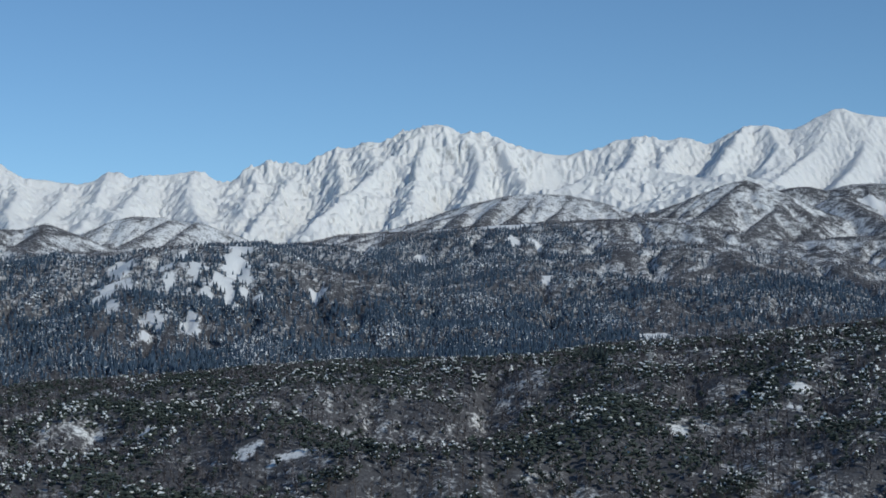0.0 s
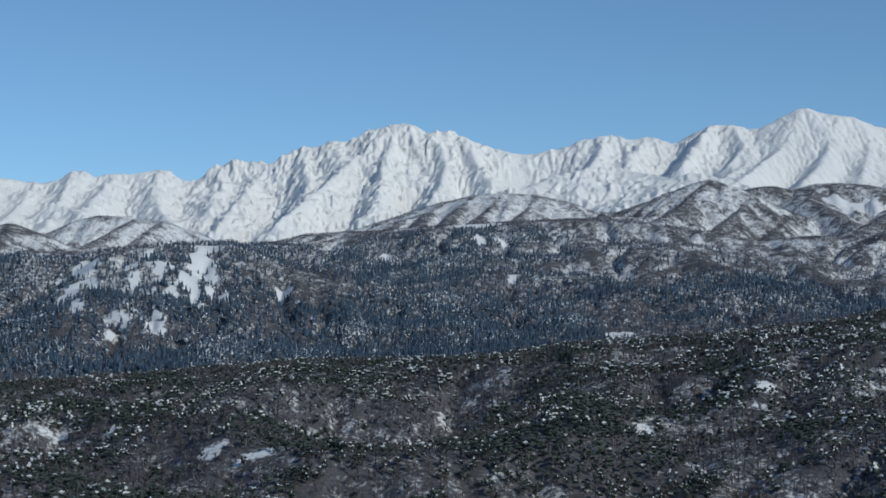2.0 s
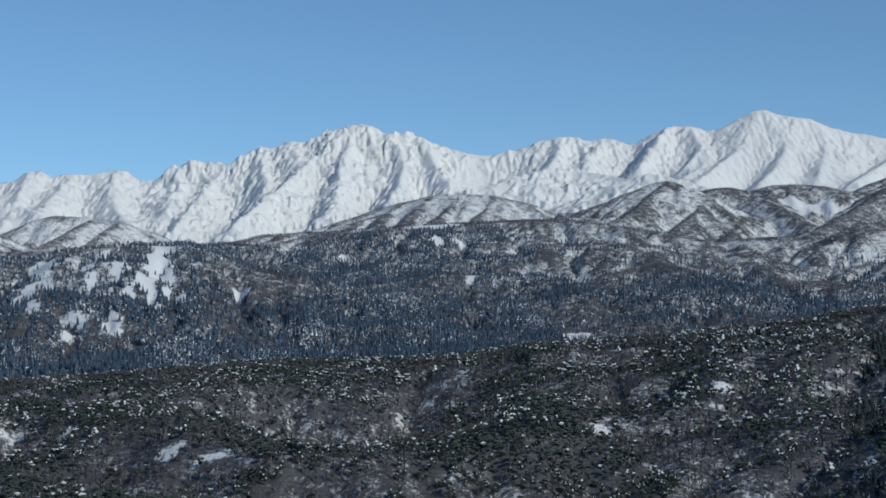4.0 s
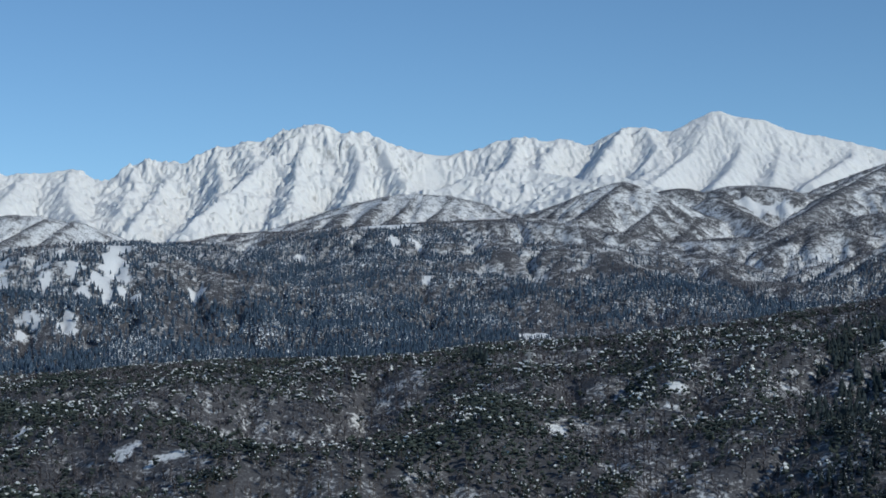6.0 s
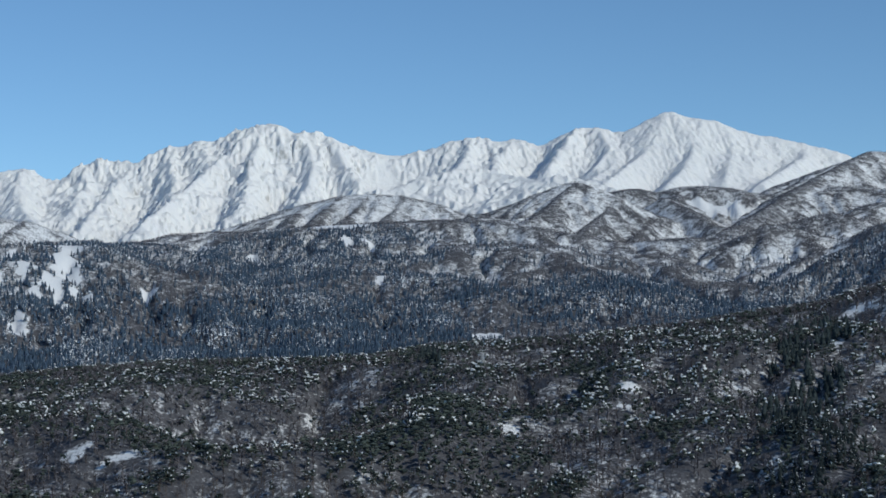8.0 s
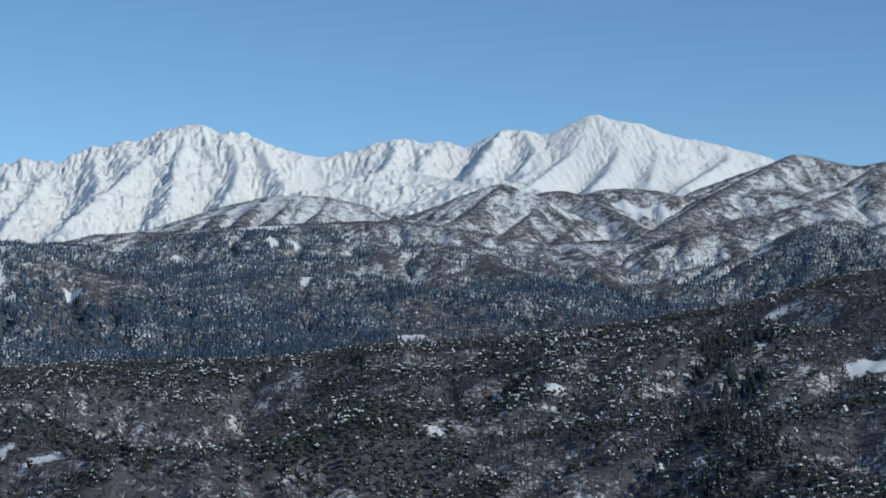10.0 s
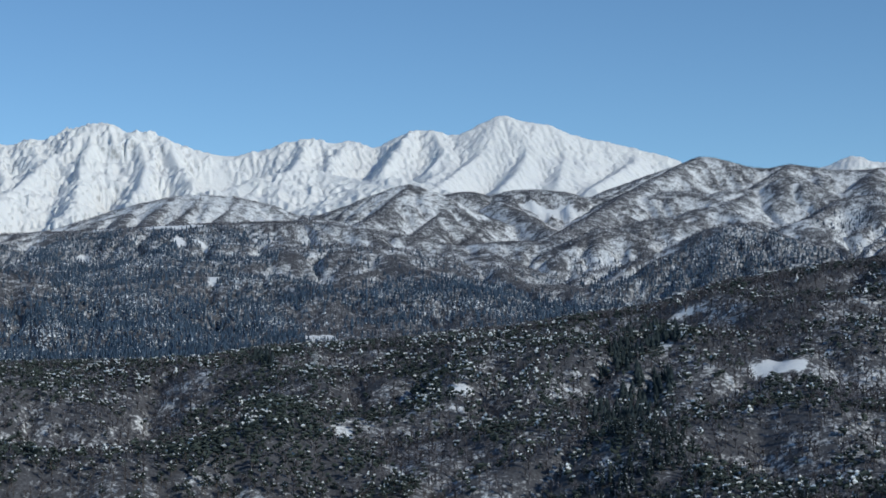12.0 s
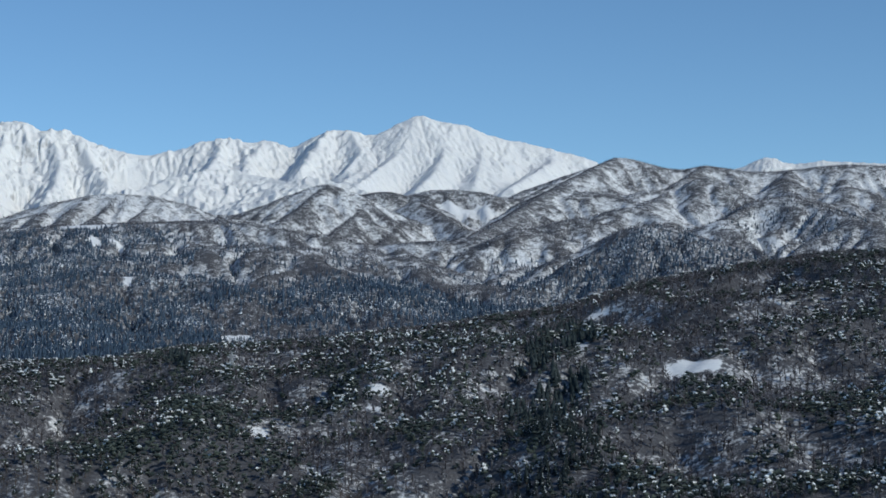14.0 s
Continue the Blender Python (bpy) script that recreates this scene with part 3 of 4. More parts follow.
FORE_GLADES = [
    (54, 1145, 9, 20), (165, 1172, 12, 33), (193, 1008, 10, 20), (160, 802, 7, 18), (-59, 838, 9, 14), (-221, 1295, 15, 60),
    (139, 845, 13, 25), (296, 1074, 18, 60), (267, 805, 18, 30), (296, 780, 17, 55), (330, 777, 13, 20), (393, 935, 14, 18),
    (288, 829, 9, 16), (374, 1134, 16, 22), (277, 963, 9, 18), (364, 932, 12, 20),
]

# dark groves of tall conifers
GROVES = [(247, 897, 19, 150), (268, 738, 9, 22), (313, 720, 12, 22), (92, 1176, 6, 40), (-60, 960, 14, 20)]


# hollows under a close dark canopy; dark pines and barer floor also imitate shade
SHADED_HOLLOWS = [
    (41, 871, 13, 50), (166, 1029, 13, 26), (-53, 908, 16, 60), (100, 880, 16, 24), (-153, 1077, 16, 70), (-118, 904, 16, 20), (86, 922, 16, 45),
    (-42, 1115, 13, 20), (56, 850, 15, 20), (159, 999, 18, 37), (211, 775, 22, 60), (286, 981, 12, 20), (304, 821, 15, 16),
]


def openness(x, y, spots, ragged=1.0):
    """1 in the middle of a spot, 0 at its edge and below outside it."""
    best = np.full(x.shape, -9.0)
    fray = ragged * (fractal(x, y, 26, 3, 81) + 0.5 * fractal(x, y, 9, 2, 83))
    for cx, cy, rx, rr in spots:
        r = math.hypot(cx, cy)
        ux, uy = cx / r, cy / r
        across, along = (x - cx) * uy - (y - cy) * ux, (x - cx) * ux + (y - cy) * uy
        best = np.maximum(best, 1 - np.sqrt((across / rx) ** 2 + (along / rr) ** 2))
    return best + fray


WIDE_OPEN = HILL_CLEARINGS + PLATEAU_FIELDS + REAR_FIELDS[:1] + REAR_FIELDS[5:7]
HILL_FACE = [(-300, 2190, 100, 110)]
THINNED = FORE_GLADES + REAR_FIELDS + [(25, 2648, 20, 30), (36, 2574, 12, 26), (-67, 2611, 30, 22), (-300, 2190, 115, 130), (-100, 2300, 40, 60), (0, 2720, 120, 60)]


def on_banks(x, y, before):
    """Above 0 on the banks' faces and on the ground as far before them as a tree would hide."""
    best = np.full(x.shape, -9.0)
    fray = 1.5 * fractal(x, y, 8, 3, 85)
    for bank in BANKS:
        beside, behind = bank_frame(x, y, bank)
        deep = 0.4 * bank[3] + 1.5
        along = np.where(behind < 0, behind / (deep + before), behind / deep)
        best = np.maximum(best, 1 - np.sqrt((beside / (bank[2] + 1)) ** 2 + along ** 2))
    return best + fray


# how much snow shows on the woods' floor
def lie(x, y):
    """The slope towards the lookout, and how far a place stands above its neighbours."""
    r = np.hypot(x, y)
    e, w = 14 / r, 30 / r
    up = (height(x * (1 + e), y * (1 + e)) - height(x * (1 - e), y * (1 - e))) / 28
    h = height(x, y)
    around = (height(x * (1 + w), y * (1 + w)) + height(x * (1 - w), y * (1 - w)) + height(x + w * y, y - w * x) + height(x - w * y, y + w * x)) / 4
    return up, h - around


def thin_wood(x, y):
    """Where the near woods stand thin over snow: above 0."""
    up, stand = lie(x, y)
    return np.clip((up - 0.18) * 1.5, -0.3, 0.22) - 0.06 * np.clip(stand, -1, 4) + 0.4 * fractal(x, y, 90, 3, 211) + 0.6 * fractal(x, y, 26, 3, 213) - 0.12


def upland(x, y):
    """1 on the bare upland of knolls and plateau, 0 on the cedar slopes below it."""
    r = np.hypot(x, y)
    return np.maximum(np.clip((r - np.interp(x, [150, 650, 800, 1300], [2330, 2360, 2530, 2580])) / 110, 0, 1) * np.clip((x - 150) / 90, 0, 1), 0.8 * np.clip((r - 2680) / 80, 0, 1))


def crest_line(x, y, half=7.0):
    """1 on the crests of the rear hills and their spurs, falling to 0 beside them."""
    best = np.zeros(x.shape)
    for name, slope, rounding, crest in RIDGES:
        if not 0.35 <= slope <= 0.6 or name.startswith(("clearing", "fore", "range", "front", "far")):
            continue
        for (ax, ay, az), (bx, by, bz) in zip(crest, crest[1:]):
            near = np.nonzero((x > min(ax, bx) - 30) & (x < max(ax, bx) + 30) & (y > min(ay, by) - 30) & (y < max(ay, by) + 30))[0]
            if len(near):
                dx, dy = bx - ax, by - ay
                f = np.clip(((x[near] - ax) * dx + (y[near] - ay) * dy) / max(dx * dx + dy * dy, 1e-6), 0, 1)
                d = np.hypot(x[near] - ax - f * dx, y[near] - ay - f * dy)
                best[near] = np.maximum(best[near], np.exp(-(d / half) ** 2))
    return best


def hill_density(x, y):
    """Crests are thickly wooded, the faces under them thin and patchy."""
    up, stand = lie(x, y)
    return np.clip(0.66 - 0.1 * np.clip((x - 850) / 100, 0, 1) - 0.52 * np.clip((np.hypot(x, y) - 3180) / 80, 0, 1) * np.clip((450 - x) / 80, 0, 1) + 0.6 * crest_line(x, y) + 0.22 * np.clip(stand, -2, 3) + 0.9 * fractal(x, y, 110, 4, 221) + 0.9 * fractal(x, y, 26, 2, 225) - 0.6 * np.clip(up - 0.25, 0, 0.5), 0.22, 1)


gr = np.hypot(gv[:, 0], gv[:, 1])
cover = np.interp(gr, [1500, 1900, 2500, 2900], [0.15, 0.18, 0.36, 0.48])
cover = np.where(gr < 1620, np.maximum(cover, np.clip(thin_wood(gv[:, 0], gv[:, 1]) * 1.5, -0.5, 0.24) + 0.1), cover)
cover = cover - 0.1 * np.clip((960 - gr) / 80, 0, 1) - 0.05 * np.clip(openness(gv[:, 0], gv[:, 1], SHADED_HOLLOWS) * 2 + 0.5, 0, 1) - 0.22 * np.clip(openness(gv[:, 0], gv[:, 1], GROVES) * 2 + 0.5, 0, 1)
cover = cover - 0.03 * (gr < 1620) * np.clip((gv[:, 0] - 120) / 160, 0, 1) * np.clip((gr - 900) / 150, 0, 1)
cover = np.maximum(cover, np.clip(openness(gv[:, 0], gv[:, 1], WIDE_OPEN, 0.8) * 4 + 0.8, 0, 1) * 1.3)
cover = np.maximum(cover, np.clip(openness(gv[:, 0], gv[:, 1], HILL_FACE, 1.2) * 2 + 0.2, 0, 1) * 0.52)
cover = np.maximum(cover, np.clip(on_banks(gv[:, 0], gv[:, 1], 0) * 3 + 0.5, 0, 1) * 0.95)
cover = np.maximum(cover, np.clip(openness(gv[:, 0], gv[:, 1], SNOWFIELD, 0.25) * 4 + 1, 0, 1) * 1.6)
cover = np.maximum(cover, np.clip(openness(gv[:, 0], gv[:, 1], THINNED, 1.6) * 3 + 0.3, 0, 1) * 0.33)
far_wood = upland(gv[:, 0], gv[:, 1]) > 0.3
open_snow = np.clip(0.75 - hill_density(gv[far_wood, 0], gv[far_wood, 1]), -0.25, 0.35)
cover[far_wood] += 0.6 * open_snow + 0.05 * np.clip((gv[far_wood, 0] - 850) / 100, 0, 1) + 0.08 * np.clip((gr[far_wood] - 3180) / 80, 0, 1) * np.clip((450 - gv[far_wood, 0]) / 80, 0, 1)
attr = ground.data.attributes.new("snow_cover", "FLOAT", "POINT")
attr.data.foreach_set("value", cover.astype(np.float32))

# the snow range, cut at its saddles into mountains
for label, a0, a1 in (("snow-covered rounded summits of a high range", -15, -6.45), ("jagged snow-covered rocky peak with steep gullies", -6.45, 2.5),
                      ("long snow-covered ridge with sunlit gullies", 2.5, 10.1), ("smooth broad white snow dome", 10.1, 18.5), ("small far white snow summits", 18.5, 27.5)):
    n = round((a1 - a0) / 0.04)
    ob, mv = fan_sheet("snow_mountain", np.linspace(a0, a1, n + 1), np.concatenate([np.arange(FAR_EDGE, 4390, 3.6), np.arange(4390, 4560, 8), np.arange(4560, 4900, 40)]), M_ALPINE)
    tagged(ob, label, "mountain", group="snow range", kind="structure")


# ---- woods ----
def blade(rs, base, tip, width):
    side = np.cross(tip - base, rs.normal(size=3))
    side = side / (np.linalg.norm(side) + 1e-9) * width
    return np.array([base - side, base + side, tip])


def bare_tree(seed, twigs, stout=1.0):
    """Trunk and upswept twigs as slim blades, one unit tall."""
    rs = np.random.default_rng(seed)
    tris = [blade(rs, np.zeros(3), np.array([rs.normal() * .05, rs.normal() * .05, 0.95]), 0.02 * stout) for k in range(2)]
    for k in range(twigs):
        h = rs.uniform(0.2, 0.75)
        a = rs.uniform(0, 2 * math.pi)
        reach = rs.uniform(0.15, 0.42)
        tris.append(blade(rs, np.array([0, 0, h]), np.array([math.cos(a) * reach, math.sin(a) * reach, h + rs.uniform(0.1, 0.35)]), rs.uniform(0.008, 0.022) * stout))
    v = np.concatenate(tris)
    return v, np.arange(len(v)).reshape(-1, 3), np.zeros(len(v) // 3, int)


def conifer(seed, tiers, sides):
    """Drooping tiers of boughs round a slim trunk, one unit tall."""
    rs = np.random.default_rng(seed)
    v, f = [], []
    for k in range(tiers):
        top = 1 - 0.72 * k / tiers
        low = top - 0.95 / tiers - 0.12
        wide = 0.06 + 0.17 * (k + 1) / tiers
        o = len(v)
        v.append((rs.normal() * .01, rs.normal() * .01, top))
        for s in range(sides):
            a = 2 * math.pi * (s + 0.5 * (k % 2)) / sides
            w = wide * rs.uniform(0.6, 1.3)
            v.append((math.cos(a) * w, math.sin(a) * w, low + rs.uniform(-0.05, 0.05)))
            f.append((o, o + 1 + s, o + 1 + (s + 1) % sides))
    o = len(v)
    v += [(0.02, 0, 0), (-0.01, 0.017, 0), (-0.01, -0.017, 0), (0, 0, 0.4)]
    f += [(o, o + 1, o + 3), (o + 1, o + 2, o + 3), (o + 2, o, o + 3)]
    return np.array(v), np.array(f), np.zeros(len(f), int)


CLUMP = np.array([(1, 0, 0), (-0.5, 0.87, 0), (-0.5, -0.87, 0), (0, 0, 1), (0, 0, -1)], float)
CLUMP_FACES = np.array([(0, 1, 3), (1, 2, 3), (2, 0, 3), (1, 0, 4), (2, 1, 4), (0, 2, 4)])


def pine(seed, clumps, loads):
    """A ragged crown of needle clumps, some under a load of snow, one unit tall."""
    rs = np.random.default_rng(seed)
    v, f, s, o = [], [], [], 0

    def lump(size, c, slot, ragged):
        nonlocal o
        a = rs.uniform(0, 2 * math.pi)
        turn = np.array([[math.cos(a), -math.sin(a), 0], [math.sin(a), math.cos(a), 0], [0, 0, 1]])
        v.append((CLUMP * rs.uniform(0.7, 1.35, (5, 1)) @ turn) * size + c + rs.normal(size=(5, 3)) * ragged)
        f.append(CLUMP_FACES + o)
        s.extend([slot] * 6)
        o += 5

    for k in range(clumps):
        h = rs.uniform(0.3, 0.9)
        a, d = rs.uniform(0, 2 * math.pi), 0.42 * (1.05 - h) ** 0.5 * rs.uniform(0.3, 1)
        c = np.array([math.cos(a) * d, math.sin(a) * d, h])
        size = np.array([rs.uniform(.15, .28), rs.uniform(.15, .28), rs.uniform(.09, .17)])
        lump(size, c, 0, 0.02)
        if k < loads:
            lump(np.array([rs.uniform(.10, .27), rs.uniform(.06, .12), rs.uniform(.06, .105)]), c + (rs.normal() * .06, rs.normal() * .06, size[2] * rs.uniform(0.75, 1.1)), 1, 0.04)
    v.append(np.array([(0.03, 0, 0), (-0.015, 0.025, 0), (-0.015, -0.025, 0), (0, 0, 0.7)]))
    f.append(np.array([(0, 1, 3), (1, 2, 3), (2, 0, 3)]) + o)
    s += [0] * 3
    return np.concatenate(v), np.concatenate(f), np.array(s)


def plant(name, label, kinds, x, y, tall, wide, mats, seed):
    """One wood: every tree of it stands on the ground, turned and sized by chance."""
    rs = np.random.default_rng(seed)
    z = height(x, y) - 0.3
    pick = rs.integers(0, len(kinds), len(x))
    vs, fs, ss, o = [], [], [], 0
    for k, (v, f, s) in enumerate(kinds):
        q = np.nonzero(pick == k)[0]
        a = rs.uniform(0, 2 * np.pi, len(q))[:, None]
        vx, vy = v[None, :, 0] * np.cos(a) - v[None, :, 1] * np.sin(a), v[None, :, 0] * np.sin(a) + v[None, :, 1] * np.cos(a)
        t, w = tall[q][:, None], (tall[q] * wide[q])[:, None]
        lean = rs.normal(size=(len(q), 2, 1)) * 0.05
        p = np.stack([x[q][:, None] + vx * w + lean[:, 0] * v[None, :, 2] * t, y[q][:, None] + vy * w + lean[:, 1] * v[None, :, 2] * t, z[q][:, None] + v[None, :, 2] * t], -1)
        vs.append(p.reshape(-1, 3))
        fs.append((f[None] + (np.arange(len(q)) * len(v))[:, None, None]).reshape(-1, 3) + o)
        ss.append(np.tile(s, len(q)))
        o += len(q) * len(v)
    ob = mesh_object(name, np.concatenate(vs), np.concatenate(fs), mats, slots=np.concatenate(ss))
    return tagged(ob, label, "woods", kind="stuff")


def scatter(r0, r1, spacing, seed, a0=-14.0, a1=26.6):
    """Places in a stretch of the land, one to a cell of a jittered lattice."""
    rs = np.random.default_rng(seed)
    xs, ys = np.meshgrid(np.arange(-1300, 2200, spacing), np.arange(600, 3900, spacing))
    xs, ys = xs + rs.uniform(-.5, .5, xs.shape) * spacing, ys + rs.uniform(-.5, .5, ys.shape) * spacing
    r, a = np.hypot(xs, ys), np.degrees(np.arctan2(xs, ys))
    ok = (r > r0) & (r < r1) & (a > a0) & (a < a1)
    xs, ys = xs[ok], ys[ok]
    lee = (height(xs * 1.004, ys * 1.004) - height(xs, ys)) / (0.004 * r[ok]) < -0.1
    ok = ~lee | (rs.uniform(size=len(xs)) < 0.25)     # the slopes turned away from the lookout are thinly wooded
    return xs[ok], ys[ok], rs


bare_near = [bare_tree(k, 13, 2.2) for k in range(5)]
bare_far = [bare_tree(20 + k, 6, 2.2) for k in range(4)]
cedars = [conifer(40 + k, 2, 6) for k in range(6)]
pines = [pine(60 + k, 5, (0, 0, 1, 0, 0, 0)[k]) for k in range(6)]
snow_pines = [pine(70 + k, 5, (4, 1, 2, 0, 3, 1)[k]) for k in range(6)]


def outside(x, y, rs):
    """Trees keep out of the open snow, but for a few strays."""
    o = openness(x, y, WIDE_OPEN, 0.8)
    thinner = np.clip(openness(x, y, HILL_FACE, 1.2) * 2, 0, 0.4)
    return (rs.uniform(size=len(x)) > thinner) & ((o < 0) | (rs.uniform(size=len(x)) < 0.07)) & ((on_banks(x, y, 7) < 0) | (rs.uniform(size=len(x)) < 0.2)) & (openness(x, y, SNOWFIELD, 0.25) < 0) & ((openness(x, y, [(339, 938, 13, 15), (353, 946, 13, 11)], 0.6) < 0) | (rs.uniform(size=len(x)) < 0.1))


# near slopes
x, y, rs = scatter(715, 1620, 4.4, 101)
ok = outside(x, y, rs)
x, y = x[ok], y[ok]
grove = openness(x, y, GROVES, 1.5) > 0
STRIP = (np.hypot(x, y) > 780) & (np.hypot(x, y) < 836) & (np.degrees(np.arctan2(x, y)) > -4) & (np.degrees(np.arctan2(x, y)) < 10) & ~grove
up, stand = lie(x, y)
kind = 0.75 * fractal(x, y, 46, 4, 201) + rs.normal(size=len(x)) * 0.38 + 0.07 * np.clip(stand, -3, 4) - 0.8 * np.clip(up - 0.15, 0, 0.4) - 0.7 * np.clip(openness(x, y, THINNED) + 0.3, 0, 1)
EAST = np.clip((x - 120) / 160, 0, 1) * np.clip((np.hypot(x, y) - 900) / 150, 0, 1)     # bare woods take over towards the east
hollow = np.clip(openness(x, y, SHADED_HOLLOWS) * 2 + 0.4, 0, 1)
kind = kind - 0.26 * EAST + 0.28 * hollow
near_pines, near_bare = np.nonzero((kind > -0.02) & STRIP)[0][:290], np.nonzero((kind <= -0.02) & STRIP)[0][:290]
grove[near_pines], grove[near_bare] = True, True
fore_x, fore_y = x, y
e = (kind > -0.02) & ~grove
loaded = e & (fractal(x, y, 45, 3, 205) + rs.normal(size=len(x)) * 0.13 > 0.02 + 0.3 * np.clip((np.hypot(x, y) - 1250) / 150, 0, 1) + 0.5 * hollow + 0.2 * np.clip((850 - np.hypot(x, y)) / 60, 0, 1))
e = e & ~loaded
plant("pine_woods", "dark evergreen pine woods with little snow", pines, x[e], y[e], rs.uniform(3.6, 7.0, e.sum()), rs.uniform(.75, 1.2, e.sum()), [M_PINE, M_SNOW], 301)
e = loaded
plant("pine_woods", "dark evergreen pine woods with bright clumps of snow", snow_pines, x[e], y[e], rs.uniform(3.6, 7.0, e.sum()), rs.uniform(.75, 1.2, e.sum()), [M_PINE, M_SNOW], 307)
thin = np.maximum(thin_wood(x, y) * 4, openness(x, y, THINNED) * 4) + 0.2 * EAST
e = (kind <= -0.02) & ~grove & (rs.uniform(size=len(x)) > np.clip(thin, 0, 0.28))
plant("bare_woods", "leafless brown deciduous woods on snowy slopes", bare_near, x[e], y[e], rs.uniform(4.5, 7.5, e.sum()), rs.uniform(.9, 1.4, e.sum()), [M_TWIG], 302)

# middle slopes
x, y, rs = scatter(1620, 2980, 5.8, 102)
ok = outside(x, y, rs)
x, y = x[ok], y[ok]
kind = fractal(x, y, 130, 4, 202) + rs.normal(size=len(x)) * 0.22 - 0.35 * np.clip(openness(x, y, THINNED) + 0.2, 0, 1)
hills = upland(x, y)
low = lie(x, y)[1]
e = kind > -0.3 + hills * (0.75 + 0.06 * np.clip(low, -3, 4))
plant("cedar_woods", "dense cedar woods dusted with frost, needles tinted blue for haze", cedars, x[e], y[e], rs.uniform(6, 11, e.sum()) * np.interp(np.hypot(x[e], y[e]), [1700, 2900], [1.0, 0.62]), rs.uniform(.85, 1.3, e.sum()), [M_CEDAR], 303)
e = ~e & (hills < 0.4)
plant("bare_woods", "leafless grey-brown woods on the middle slopes", bare_far, x[e], y[e], rs.uniform(5, 8, e.sum()) * np.interp(np.hypot(x[e], y[e]), [1900, 2600], [1.0, 0.75]), rs.uniform(1.0, 1.5, e.sum()), [M_FAR_TWIG], 304)

# knolls before the rear hills
x, y, rs = scatter(2340, 2980, 4.1, 104)
hills = upland(x, y)
ok = outside(x, y, rs) & (hills >= 0.4) & (rs.uniform(size=len(x)) < hill_density(x, y))
x, y = x[ok], y[ok]
plant("bare_woods", "leafless brown woods on snowy knolls", [bare_tree(34 + k, 4, 2.2) for k in range(4)], x, y, rs.uniform(2.2, 4.2, len(x)) * (1 + 0.25 * crest_line(x, y)), rs.uniform(1.3, 1.9, len(x)), [M_FAR_TWIG], 308)

# rear hills
x, y, rs = scatter(2980, 3715, 3.6, 103)
ok = outside(x, y, rs) & (rs.uniform(size=len(x)) < hill_density(x, y))
x, y = x[ok], y[ok]
plant("bare_woods", "thin leafless brown woods on snowy rear hills", [bare_tree(30 + k, 4, 2.0) for k in range(4)], x, y, rs.uniform(1.7, 3.3, len(x)) * (1 + 0.25 * crest_line(x, y)), rs.uniform(1.3, 2.0, len(x)), [M_FAR_TWIG], 305)


# ---- single trees of the nearest slope ----
def part(name, v, f, mat, parent, label="", smooth=False):
    ob = mesh_object(name, np.array(v, float), np.array(f, int), [mat], parent, smooth)
    return tagged(ob, label)


def tube(points, radii, sides=6):
    """A tapering limb through the points."""
    v, f = [], []
    for k, (p, r) in enumerate(zip(points, radii)):
        for s in range(sides):
            a = 2 * math.pi * s / sides
            v.append((p[0] + math.cos(a) * r, p[1] + math.sin(a) * r, p[2]))
            if k:
                n = (s + 1) % sides
                f.append(((k - 1) * sides + s, (k - 1) * sides + n, k * sides + n))
                f.append(((k - 1) * sides + s, k * sides + n, k * sides + s))
    return v, f


def tall_conifer(seed, tall):
    """Trunk, a crown of drooping boughs, and snow lying on some of the boughs."""
    rs = np.random.default_rng(seed)
    tree = new("conifer_tree")
    part("trunk", *tube([(0, 0, 0), (0.03 * tall * rs.normal() * 0.2, 0, tall * 0.5), (0, 0, tall * 0.97)], [0.022 * tall, 0.014 * tall, 0.003 * tall]), M_BARK, tree)
    v, f, sv, sf = [], [], [], []
    tiers = 11
    for k in range(tiers):
        h = tall * (0.16 + 0.80 * k / tiers)
        reach = tall * 0.2 * (1 - k / tiers) ** 0.8 + 0.15
        for s in range(7):
            a = 2 * math.pi * (s + rs.uniform(-.3, .3)) / 7 + k
            r, w = reach * rs.uniform(0.6, 1.2), reach * rs.uniform(0.25, 0.42)
            ca, sa_ = math.cos(a), math.sin(a)
            o = len(v)
            droop = rs.uniform(0.15, 0.5) * r
            v += [(0, 0, h + 0.35 * r), (ca * r * 0.6 - sa_ * w, sa_ * r * 0.6 + ca * w, h - 0.4 * droop), (ca * r, sa_ * r, h - droop), (ca * r * 0.6 + sa_ * w, sa_ * r * 0.6 - ca * w, h - 0.4 * droop), (ca * r * 0.5, sa_ * r * 0.5, h - 0.35 * r)]
            f += [(o, o + 1, o + 2), (o, o + 2, o + 3), (o + 1, o + 4, o + 2), (o + 2, o + 4, o + 3), (o, o + 4, o + 1), (o, o + 3, o + 4)]
            if rs.uniform() < 0.045:
                o = len(sv)
                c = np.array([ca * r * 0.7, sa_ * r * 0.7, h - 0.25 * droop + 0.12])
                sv += list(CLUMP * (0.45, 0.35, 0.2) * rs.uniform(0.8, 1.6) + c)
                sf += [tuple(q + o) for q in CLUMP_FACES]
    part("crown", v, f, M_FIR, tree)
    tagged(part("snow_load", sv, sf, M_SNOW, tree, "white snow lying on the boughs"), kind="stuff")
    return tagged(tree, "tall dark green conifer with clumps of snow, on a wooded slope", "tree", group="conifers of the near groves")


